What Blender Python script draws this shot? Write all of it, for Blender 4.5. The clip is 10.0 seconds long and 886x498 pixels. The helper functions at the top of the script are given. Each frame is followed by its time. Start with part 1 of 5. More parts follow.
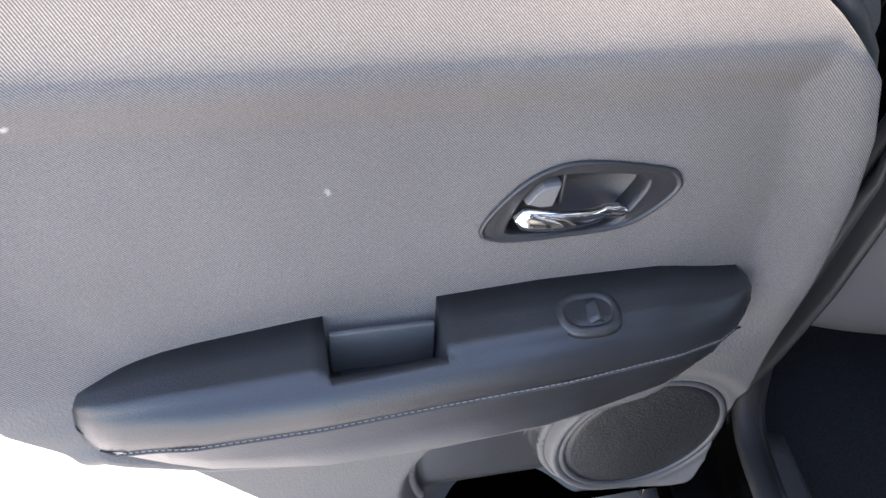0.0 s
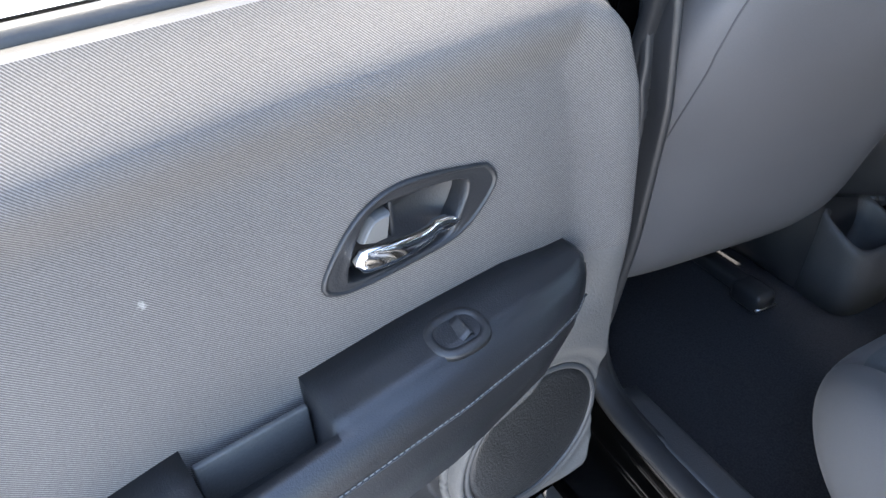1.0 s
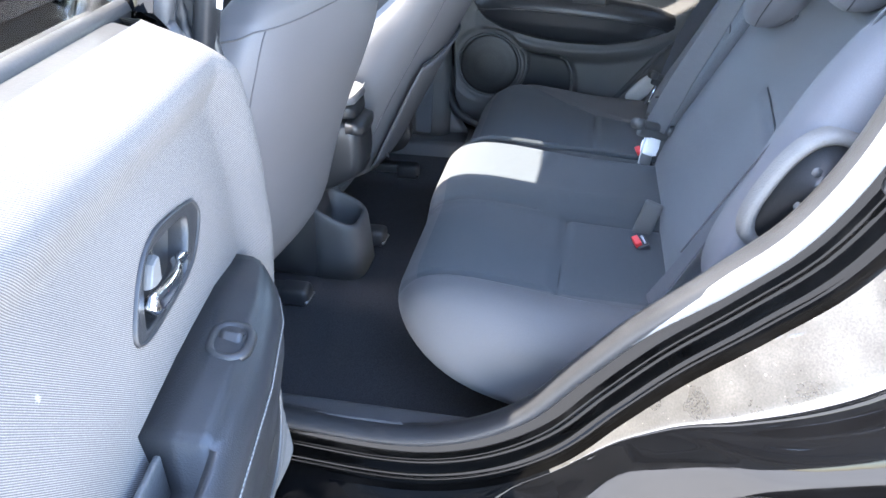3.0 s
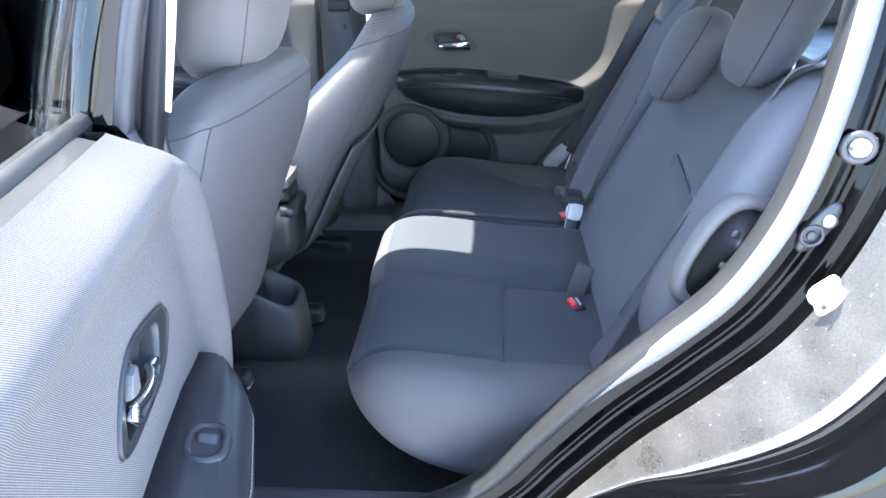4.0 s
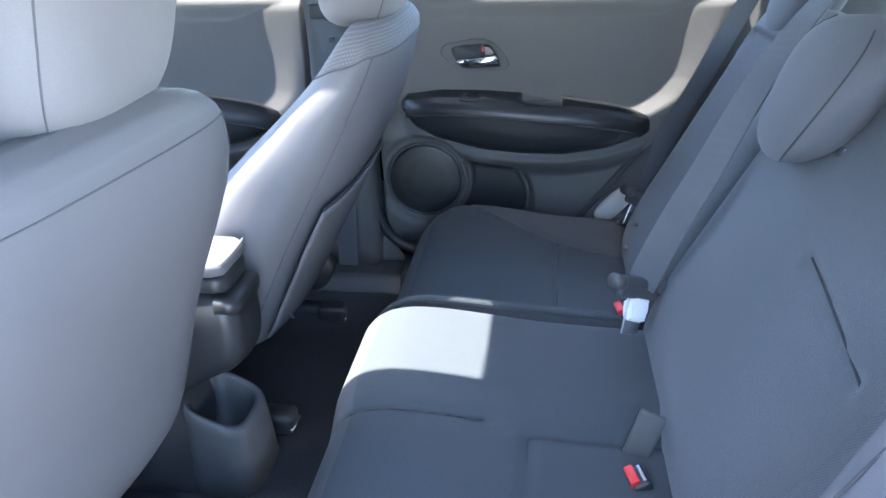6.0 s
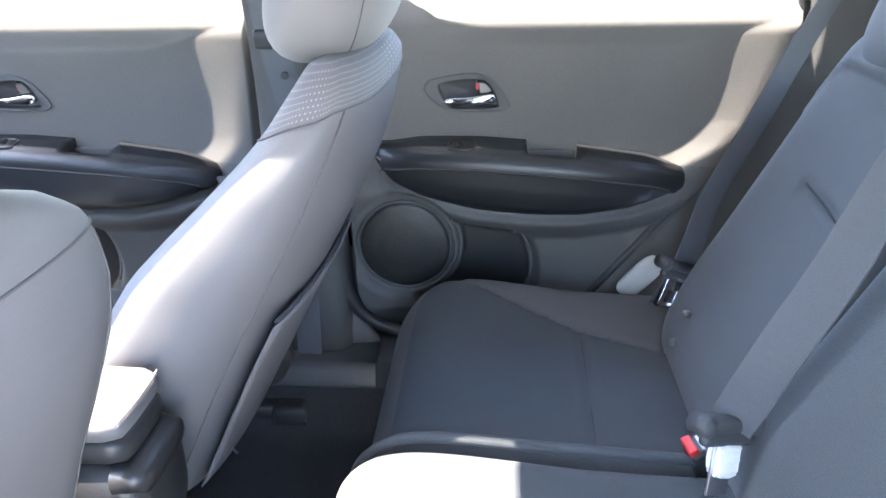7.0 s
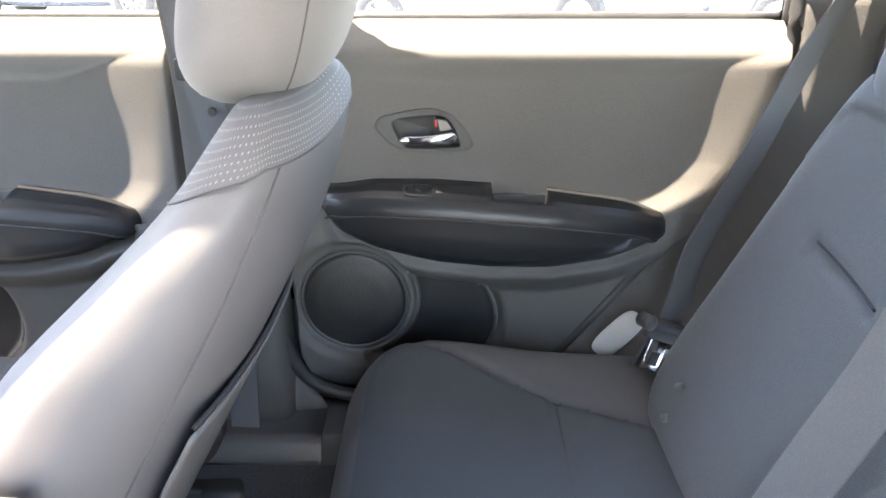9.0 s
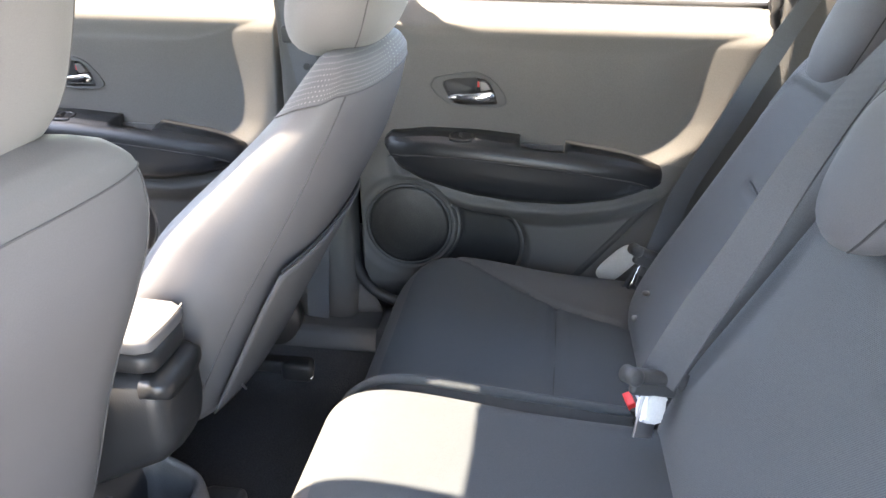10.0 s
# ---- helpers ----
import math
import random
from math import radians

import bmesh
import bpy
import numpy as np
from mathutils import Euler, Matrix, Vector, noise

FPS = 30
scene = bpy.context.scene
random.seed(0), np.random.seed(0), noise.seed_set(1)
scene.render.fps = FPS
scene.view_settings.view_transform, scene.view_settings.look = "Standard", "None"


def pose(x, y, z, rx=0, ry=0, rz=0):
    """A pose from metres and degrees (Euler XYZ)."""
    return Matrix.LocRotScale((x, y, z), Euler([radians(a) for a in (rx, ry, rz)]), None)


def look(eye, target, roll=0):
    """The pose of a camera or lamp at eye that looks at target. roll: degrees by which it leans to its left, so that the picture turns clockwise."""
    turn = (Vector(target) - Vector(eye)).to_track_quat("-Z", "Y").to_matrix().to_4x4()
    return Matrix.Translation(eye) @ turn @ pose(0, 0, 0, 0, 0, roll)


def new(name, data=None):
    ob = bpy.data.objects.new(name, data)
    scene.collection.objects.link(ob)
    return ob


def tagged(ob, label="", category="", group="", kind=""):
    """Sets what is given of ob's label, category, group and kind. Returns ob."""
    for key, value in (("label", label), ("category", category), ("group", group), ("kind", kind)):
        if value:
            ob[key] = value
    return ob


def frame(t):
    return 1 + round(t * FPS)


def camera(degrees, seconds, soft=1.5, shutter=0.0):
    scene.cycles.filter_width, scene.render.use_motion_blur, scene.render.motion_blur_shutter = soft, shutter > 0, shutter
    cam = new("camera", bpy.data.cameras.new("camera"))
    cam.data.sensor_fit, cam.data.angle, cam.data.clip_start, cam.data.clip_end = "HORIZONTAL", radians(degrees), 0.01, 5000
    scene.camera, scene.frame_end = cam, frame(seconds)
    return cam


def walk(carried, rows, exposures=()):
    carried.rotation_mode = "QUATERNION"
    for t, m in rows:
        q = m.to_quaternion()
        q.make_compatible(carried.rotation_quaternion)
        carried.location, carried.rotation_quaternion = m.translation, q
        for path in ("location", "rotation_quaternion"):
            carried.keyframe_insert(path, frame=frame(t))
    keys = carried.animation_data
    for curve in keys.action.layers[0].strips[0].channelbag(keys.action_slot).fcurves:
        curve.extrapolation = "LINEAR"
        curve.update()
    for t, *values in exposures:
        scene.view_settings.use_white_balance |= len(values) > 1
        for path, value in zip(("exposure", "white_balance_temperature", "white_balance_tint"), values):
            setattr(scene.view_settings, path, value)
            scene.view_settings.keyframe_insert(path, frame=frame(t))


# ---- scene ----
cam = camera(63.7, 10.0)
PATH = [
    (0, (-0.008, 0.080, 1.311), (0.099, 1.575, -0.012), 3.1),
    (0.5, (-0.016, 0.109, 1.309), (0.276, 1.568, -0.028), 3.5),
    (1, (-0.045, 0.111, 1.275), (0.673, 1.556, 0.092), -3.3),
    (1.5, (-0.107, 0.104, 1.272), (1.041, 1.248, 0.101), -1.7),
    (2, (-0.200, 0.074, 1.280), (1.166, 0.983, 0.137), -2.3),
    (2.5, (-0.266, 0.085, 1.289), (1.265, 0.727, 0.174), -0.3),
    (2.7, (-0.285, 0.13, 1.291), (1.316, 0.613, 0.194), 0.2),
    (3.8, (-0.344, 0.219, 1.329), (1.433, 0.36, 0.42), -0.4),
    (4, (-0.334, 0.222, 1.332), (1.458, 0.335, 0.451), -0.6),
    (4.5, (-0.295, 0.231, 1.329), (1.519, 0.305, 0.49), -1.1),
    (5, (-0.174, 0.199, 1.31), (1.62, 0.256, 0.427), -1.3),
    (5.5, (-0.002, 0.155, 1.305), (1.771, 0.384, 0.407), -1.4),
    (5.7, (0.066, 0.161, 1.3), (1.834, 0.419, 0.402), -1.7),
    (6.8, (0.44, 0.247, 1.246), (2.246, 0.443, 0.409), -1.8),
    (7, (0.508, 0.273, 1.247), (2.316, 0.416, 0.405), -1.3),
    (7.5, (0.634, 0.295, 1.232), (2.441, 0.379, 0.381), -1.2),
    (8, (0.696, 0.303, 1.221), (2.512, 0.337, 0.383), -0.6),
    (8.5, (0.697, 0.301, 1.231), (2.526, 0.307, 0.423), -0.3),
    (9, (0.666, 0.297, 1.236), (2.504, 0.292, 0.447), 0.1),
    (9.5, (0.519, 0.265, 1.254), (2.347, 0.309, 0.443), -0.3),
    (10, (0.363, 0.196, 1.27), (2.164, 0.422, 0.432), 0.8),
]
EXPOSURES = [(0, 3.25, 7250, 17), (0.5, 3.2, 7000, 15), (1, 3.4, 6650, 11), (1.5, 3.8, 6500, 10), (2.5, 4.52, 6400, 12), (4, 4.05, 5950, 11), (4.5, 3.8, 5850, 11), (5.5, 4.12, 5750, 10), (7, 4.85, 6600, 13), (8.5, 4.95, 7700, 14), (9.5, 4.92, 7650, 14), (10, 4.7, 7650, 14)]
walk(cam, [(t, look(eye, target, roll)) for t, eye, target, roll in PATH], EXPOSURES)

# ---- light ----
SUN = Vector((-0.03, 0.42, 0.90)).normalized()
world = bpy.data.worlds.new("sky")
scene.world = world
world.use_nodes = True
wn = world.node_tree.nodes
sky = wn.new("ShaderNodeTexSky")
sky.sky_type = 'NISHITA'
sky.sun_disc = False
sky.sun_elevation = math.asin(SUN.z)
sky.sun_rotation = math.atan2(SUN.x, SUN.y)
wn["Background"].inputs["Strength"].default_value = 0.15
world.node_tree.links.new(sky.outputs[0], wn["Background"].inputs["Color"])
sun = new("sun", bpy.data.lights.new("sun", "SUN"))
sun.data.energy, sun.data.angle, sun.data.color = 2.1, radians(0.53), (1.0, 0.94, 0.84)
sun.matrix_world = look(SUN * 20, (0, 0, 0))


# ---- materials ----
def material(name, color, rough=0.5, metal=0.0, grain=0.0, grain_scale=300.0, bump=0.0, bump_scale=400.0,
             stain=0.0, stain_scale=6.0, spec=0.5, coat=0.0, weave=0.0, weave_scale=900.0, sheen=0.0, detail=4.0, weave_on="Object"):
    """A surface with fine grain, broad stains and relief, all at real-world size."""
    m = bpy.data.materials.new(name)
    m.use_nodes = True
    n, ln = m.node_tree.nodes, m.node_tree.links
    p = n["Principled BSDF"]
    p.inputs["Roughness"].default_value = rough
    p.inputs["Metallic"].default_value = metal
    p.inputs["Specular IOR Level"].default_value = spec
    p.inputs["Coat Weight"].default_value = coat
    p.inputs["Coat Roughness"].default_value = 0.03
    p.inputs["Sheen Weight"].default_value = sheen
    p.inputs["Sheen Roughness"].default_value = 0.5
    co = n.new("ShaderNodeTexCoord")
    base = n.new("ShaderNodeRGB")
    base.outputs[0].default_value = (*color, 1)
    out = base.outputs[0]

    def scaled(source, amount, value):
        mix = n.new("ShaderNodeMix")
        mix.data_type, mix.blend_type = 'RGBA', 'MULTIPLY'
        mix.inputs["Factor"].default_value = 1.0
        ramp = n.new("ShaderNodeMapRange")
        ramp.inputs["From Min"].default_value, ramp.inputs["From Max"].default_value = 0.25, 0.75
        ramp.inputs["To Min"].default_value, ramp.inputs["To Max"].default_value = 1 - amount, 1 + amount
        ln.new(value, ramp.inputs["Value"])
        ln.new(source, mix.inputs["A"])
        ln.new(ramp.outputs[0], mix.inputs["B"])
        return mix.outputs["Result"]

    height = None
    if grain:
        t = n.new("ShaderNodeTexNoise")
        t.inputs["Scale"].default_value, t.inputs["Detail"].default_value = grain_scale, 2
        ln.new(co.outputs["Object"], t.inputs["Vector"])
        out = scaled(out, grain, t.outputs[0])
    if stain:
        t = n.new("ShaderNodeTexNoise")
        t.inputs["Scale"].default_value, t.inputs["Detail"].default_value = stain_scale, detail
        ln.new(co.outputs["Object"], t.inputs["Vector"])
        out = scaled(out, stain, t.outputs[0])
        r = n.new("ShaderNodeMapRange")
        r.inputs["From Min"].default_value, r.inputs["From Max"].default_value = 0.3, 0.7
        r.inputs["To Min"].default_value, r.inputs["To Max"].default_value = max(0.0, rough - 0.08), min(1.0, rough + 0.08)
        ln.new(t.outputs[0], r.inputs["Value"])
        ln.new(r.outputs[0], p.inputs["Roughness"])
    if weave:
        # diagonal twill ribs
        t = n.new("ShaderNodeTexWave")
        t.wave_type, t.bands_direction, t.wave_profile = 'BANDS', 'DIAGONAL', 'SIN'
        t.inputs["Scale"].default_value = weave_scale
        t.inputs["Distortion"].default_value = 0.25
        t.inputs["Detail"].default_value = 1
        ln.new(co.outputs[weave_on], t.inputs["Vector"])
        out = scaled(out, weave, t.outputs[1])
        height = t.outputs[1]
    if bump:
        t = n.new("ShaderNodeTexNoise")
        t.inputs["Scale"].default_value, t.inputs["Detail"].default_value = bump_scale, 3
        ln.new(co.outputs["Object"], t.inputs["Vector"])
        b = n.new("ShaderNodeBump")
        b.inputs["Strength"].default_value, b.inputs["Distance"].default_value = bump, 0.001
        if height is not None:
            add = n.new("ShaderNodeMath")
            ln.new(height, add.inputs[0])
            ln.new(t.outputs[0], add.inputs[1])
            ln.new(add.outputs[0], b.inputs["Height"])
        else:
            ln.new(t.outputs[0], b.inputs["Height"])
        ln.new(b.outputs[0], p.inputs["Normal"])
    ln.new(out, p.inputs["Base Color"])
    return m


def dotted(m, spacing, size, amount, on="Object"):
    """Pale raised dots in rows over a cloth."""
    n, ln = m.node_tree.nodes, m.node_tree.links
    p = n["Principled BSDF"]
    old = p.inputs["Base Color"].links[0].from_socket
    co, vo = n.new("ShaderNodeTexCoord"), n.new("ShaderNodeTexVoronoi")
    vo.voronoi_dimensions = '2D' if on == "UV" else '3D'
    vo.inputs["Scale"].default_value, vo.inputs["Randomness"].default_value = 1 / spacing, 0.0
    ln.new(co.outputs[on], vo.inputs["Vector"])
    ramp, mix = n.new("ShaderNodeMapRange"), n.new("ShaderNodeMix")
    ramp.inputs["From Min"].default_value, ramp.inputs["From Max"].default_value = size, size * 1.5
    ramp.inputs["To Min"].default_value, ramp.inputs["To Max"].default_value = 1.0, 0.0
    ln.new(vo.outputs["Distance"], ramp.inputs["Value"])
    mix.data_type = 'RGBA'
    mix.inputs["B"].default_value = amount
    ln.new(ramp.outputs[0], mix.inputs["Factor"])
    ln.new(old, mix.inputs["A"])
    ln.new(mix.outputs["Result"], p.inputs["Base Color"])


def flecked(m, scale, edge, color):
    """Sparse pale scuffs where a stretched noise peaks."""
    n, ln = m.node_tree.nodes, m.node_tree.links
    p = n["Principled BSDF"]
    old = p.inputs["Base Color"].links[0].from_socket
    co, no = n.new("ShaderNodeTexCoord"), n.new("ShaderNodeTexNoise")
    no.inputs["Scale"].default_value, no.inputs["Detail"].default_value = scale, 5
    ln.new(co.outputs["Object"], no.inputs["Vector"])
    ramp, mix = n.new("ShaderNodeMapRange"), n.new("ShaderNodeMix")
    ramp.inputs["From Min"].default_value, ramp.inputs["From Max"].default_value = edge, edge + 0.06
    ln.new(no.outputs[0], ramp.inputs["Value"])
    mix.data_type = 'RGBA'
    mix.inputs["B"].default_value = color
    ln.new(ramp.outputs[0], mix.inputs["Factor"])
    ln.new(old, mix.inputs["A"])
    ln.new(mix.outputs["Result"], p.inputs["Base Color"])


def glass(name, tint, rough=0.0):
    m = bpy.data.materials.new(name)
    m.use_nodes = True
    n, ln = m.node_tree.nodes, m.node_tree.links
    n.remove(n["Principled BSDF"])
    clear, shine, mix, fres = n.new("ShaderNodeBsdfTransparent"), n.new("ShaderNodeBsdfGlossy"), n.new("ShaderNodeMixShader"), n.new("ShaderNodeFresnel")
    clear.inputs["Color"].default_value = (*tint, 1)
    shine.inputs["Roughness"].default_value = rough
    fres.inputs["IOR"].default_value = 1.5
    ln.new(fres.outputs[0], mix.inputs[0])
    ln.new(clear.outputs[0], mix.inputs[1])
    ln.new(shine.outputs[0], mix.inputs[2])
    ln.new(mix.outputs[0], n["Material Output"].inputs["Surface"])
    return m


M_TWILL = material("grey_twill_cloth", (0.103, 0.096, 0.091), 0.92, grain=0.16, grain_scale=700, stain=0.2, stain_scale=3.5, weave=0.45, weave_scale=300, weave_on="UV", bump=0.35, bump_scale=900)
flecked(M_TWILL, 38, 0.735, (0.36, 0.35, 0.33, 1))
M_NAP = material("grey_napped_door_cloth", (0.118, 0.112, 0.105), 0.93, grain=0.13, grain_scale=650, stain=0.10, stain_scale=4, bump=0.5, bump_scale=800)
M_TRIM = material("grey_grained_plastic", (0.080, 0.078, 0.075), 0.62, grain=0.08, grain_scale=500, stain=0.08, stain_scale=9, bump=0.6, bump_scale=420)
M_TRIM_DARK = material("dark_grained_plastic", (0.055, 0.055, 0.056), 0.55, grain=0.08, grain_scale=500, stain=0.1, stain_scale=9, bump=0.5, bump_scale=420)
M_BLACK = material("black_plastic", (0.022, 0.022, 0.023), 0.42, grain=0.06, grain_scale=400, stain=0.12, stain_scale=14, bump=0.25, bump_scale=500)
M_LEATHER = material("black_soft_vinyl", (0.016, 0.017, 0.019), 0.36, grain=0.06, grain_scale=600, stain=0.05, stain_scale=5, bump=0.28, bump_scale=700)
M_GRILLE = material("black_speaker_mesh", (0.024, 0.0235, 0.023), 0.34, grain=0.5, grain_scale=420, bump=1.0, bump_scale=420)
M_CHROME = material("chrome", (0.82, 0.83, 0.85), 0.09, 1.0, stain=0.05, stain_scale=20)
M_STEEL = material("bare_steel", (0.5, 0.5, 0.5), 0.32, 1.0, stain=0.15, stain_scale=30)
M_SEAT = material("charcoal_seat_cloth", (0.041, 0.047, 0.0515), 0.9, grain=0.16, grain_scale=700, stain=0.10, stain_scale=7, weave=0.05, weave_scale=260, bump=0.35, bump_scale=1100, sheen=0.05)
M_SEAT_REST = material("charcoal_backrest_cloth", (0.072, 0.077, 0.082), 0.9, grain=0.16, grain_scale=700, stain=0.12, stain_scale=7, weave=0.06, weave_scale=260, bump=0.35, bump_scale=1100, sheen=0.15)
M_SEAT_SIDE = material("grey_seat_side_cloth", (0.068, 0.067, 0.068), 0.85, grain=0.08, grain_scale=900, stain=0.08, stain_scale=6, bump=0.25, bump_scale=1200, sheen=0.05)
M_BOLSTER = material("dark_grey_bolster_cloth", (0.088, 0.089, 0.098), 0.88, grain=0.1, grain_scale=900, stain=0.08, stain_scale=6, bump=0.25, bump_scale=1200, sheen=0.05)
M_BACK = material("grey_vinyl_seat_back", (0.112, 0.107, 0.109), 0.6, grain=0.05, grain_scale=800, stain=0.10, stain_scale=5, bump=0.2, bump_scale=900)
M_SHOULDER = material("dotted_charcoal_cloth", (0.105, 0.102, 0.105), 0.88, grain=0.14, grain_scale=700, stain=0.08, stain_scale=7, bump=0.3, bump_scale=1100, sheen=0.05)
M_HEAD = material("grey_headrest_cloth", (0.140, 0.134, 0.132), 0.78, grain=0.07, grain_scale=900, stain=0.08, stain_scale=8, bump=0.25, bump_scale=1100, sheen=0.1)
dotted(M_GRILLE, 0.0026, 0.26, (0.008, 0.008, 0.008, 1))
dotted(M_SHOULDER, 0.0095, 0.13, (0.25, 0.24, 0.23, 1), "UV")
M_THREAD = material("grey_thread", (0.165, 0.16, 0.15), 0.8, grain=0.1, grain_scale=900)
M_FOLD = material("grey_sewn_fold", (0.075, 0.072, 0.073), 0.85, grain=0.1, grain_scale=900)
M_SEAM = material("dark_seam", (0.03, 0.03, 0.033), 0.9, grain=0.1, grain_scale=900)
M_WEBBING = material("grey_belt_webbing", (0.080, 0.083, 0.090), 0.7, grain=0.12, grain_scale=600, weave=0.12, weave_scale=300, bump=0.3, bump_scale=700, stain=0.08, stain_scale=12)
M_CARPET = material("black_carpet", (0.024, 0.024, 0.027), 1.0, grain=0.5, grain_scale=350, bump=1.0, bump_scale=350, stain=0.2, stain_scale=9)
M_RUBBER = material("black_rubber_seal", (0.03, 0.03, 0.031), 0.48, grain=0.1, grain_scale=300, bump=0.15, bump_scale=400, stain=0.12, stain_scale=12)
M_SEAL_GREY = material("dark_rubber_seal", (0.02, 0.02, 0.021), 0.5, spec=0.3, grain=0.15, grain_scale=600, bump=0.3, bump_scale=700, stain=0.1, stain_scale=15)
M_PAINT = material("black_paint", (0.0022, 0.0022, 0.0024), 0.06, grain=0.08, grain_scale=160, stain=0.15, stain_scale=22, coat=0.22, detail=9, spec=0.22)
M_JAMB = material("black_jamb_paint", (0.0016, 0.0015, 0.0014), 0.10, grain=0.2, grain_scale=160, stain=0.3, stain_scale=22, detail=9, spec=0.16)
M_DUSTY = material("dusty_black_paint", (0.048, 0.044, 0.038), 0.30, grain=0.3, grain_scale=400, stain=0.40, stain_scale=14, coat=1.0, detail=11, spec=0.6)
M_CLAD = material("grey_wheel_arch_plastic", (0.085, 0.082, 0.078), 0.72, grain=0.12, grain_scale=300, bump=0.5, bump_scale=400, stain=0.15, stain_scale=9)
M_RED = material("red_button", (0.62, 0.03, 0.03), 0.4, grain=0.04)
M_WHITE = material("white_label_and_bright_strip", (0.78, 0.77, 0.74), 0.7, grain=0.05, stain=0.05)
# pale colour standing for sunlight on the grey pillar trim
M_SUN_PATCH = material("pale_sun_patch", (0.42, 0.41, 0.39), 0.6, grain=0.05, grain_scale=400, stain=0.06, stain_scale=12, bump=0.3, bump_scale=420)
M_SEAL_LIT = material("sunlit_seal_grey", (0.15, 0.148, 0.145), 0.8, grain=0.12, grain_scale=500, bump=0.3, bump_scale=700, stain=0.1, stain_scale=12)
M_TAB = material("satin_grey_plastic", (0.125, 0.120, 0.112), 0.35, grain=0.04, grain_scale=400, stain=0.05, stain_scale=20)
M_LINER = material("pale_roof_lining", (0.58, 0.57, 0.55), 0.95, grain=0.08, grain_scale=500, bump=0.3, bump_scale=700)
flecked(M_DUSTY, 160, 0.68, (0.22, 0.20, 0.17, 1))
M_GROUND = material("pale_concrete", (0.60, 0.58, 0.55), 0.9, grain=0.16, grain_scale=90, stain=0.16, stain_scale=0.8, bump=0.6, bump_scale=60)
M_GLASS = glass("clear_window_glass", (0.96, 0.975, 0.965))
M_DARKGLASS = glass("tinted_window_glass", (0.85, 0.87, 0.87))
M_TYRE = material("tyre_rubber", (0.025, 0.025, 0.026), 0.85, grain=0.15, bump=0.4, bump_scale=120)
M_ALLOY = material("silver_alloy", (0.62, 0.63, 0.65), 0.28, 0.9, stain=0.1, stain_scale=10)
M_SILVER = material("silver_car_paint", (0.55, 0.57, 0.60), 0.3, 0.4, stain=0.06, stain_scale=3, coat=1.0)
M_NAVY = material("dark_car_paint", (0.03, 0.035, 0.045), 0.25, 0.2, stain=0.06, stain_scale=3, coat=1.0)
M_LAMP = material("red_lamp_lens", (0.4, 0.02, 0.02), 0.2, stain=0.1, coat=1.0)


# ---- mesh helpers ----
def thing(name, label, category, group="", kind="", at=(0, 0, 0)):
    ob = new(name)
    ob.empty_display_size = 0.05
    ob.location = at
    return tagged(ob, label, category, group, kind)


def mesh_of(name, verts, faces, mats, smooth=True, face_mats=None):
    me = bpy.data.meshes.new(name)
    me.from_pydata([tuple(v) for v in verts], [], faces)
    for m in (mats if isinstance(mats, (list, tuple)) else [mats]):
        me.materials.append(m)
    if face_mats is not None:
        me.polygons.foreach_set("material_index", face_mats)
    me.polygons.foreach_set("use_smooth", [smooth] * len(me.polygons))
    bm = bmesh.new()
    bm.from_mesh(me)
    bmesh.ops.recalc_face_normals(bm, faces=bm.faces)
    bm.to_mesh(me)
    bm.free()
    me.update()
    return me


def part(name, me, parent, label=""):
    """One mesh as a part under its thing; the mesh is in world coordinates."""
    ob = new(name, me)
    if parent is not None:
        ob.parent = parent
        loc, p = Vector((0, 0, 0)), parent
        while p is not None:
            loc += p.location
            p = p.parent
        me.transform(Matrix.Translation(-loc))
    if label:
        ob["label"] = label
    return ob


def sheet(name, f, nu, nv, mats, thick=0.0, smooth=True, pick=None):
    """A surface f(u, v) with u and v from 0 to 1, thickened along its normal."""
    pts = [Vector(f(i / nu, j / nv)) for j in range(nv + 1) for i in range(nu + 1)]
    w = nu + 1
    faces = [(j * w + i, j * w + i + 1, (j + 1) * w + i + 1, (j + 1) * w + i) for j in range(nv) for i in range(nu)]
    fm = [pick((i + 0.5) / nu, (j + 0.5) / nv) for j in range(nv) for i in range(nu)] if pick else None
    if thick:
        norm = []
        for j in range(nv + 1):
            for i in range(nu + 1):
                a = pts[j * w + min(i + 1, nu)] - pts[j * w + max(i - 1, 0)]
                b = pts[min(j + 1, nv) * w + i] - pts[max(j - 1, 0) * w + i]
                norm.append(a.cross(b).normalized())
        n = len(pts)
        pts = pts + [p + q * thick for p, q in zip(pts, norm)]
        back = [tuple(n + k for k in reversed(fc)) for fc in faces]
        rim = [(j * w, (j + 1) * w) for j in range(nv)] + [((j + 1) * w + nu, j * w + nu) for j in range(nv)]
        rim += [(i + 1, i) for i in range(nu)] + [(nv * w + i, nv * w + i + 1) for i in range(nu)]
        edge = [(a, b, b + n, a + n) for a, b in rim]
        if fm:
            fm = fm + fm + [0] * len(edge)
        faces = faces + back + edge
    return mesh_of(name, pts, faces, mats, smooth, fm)


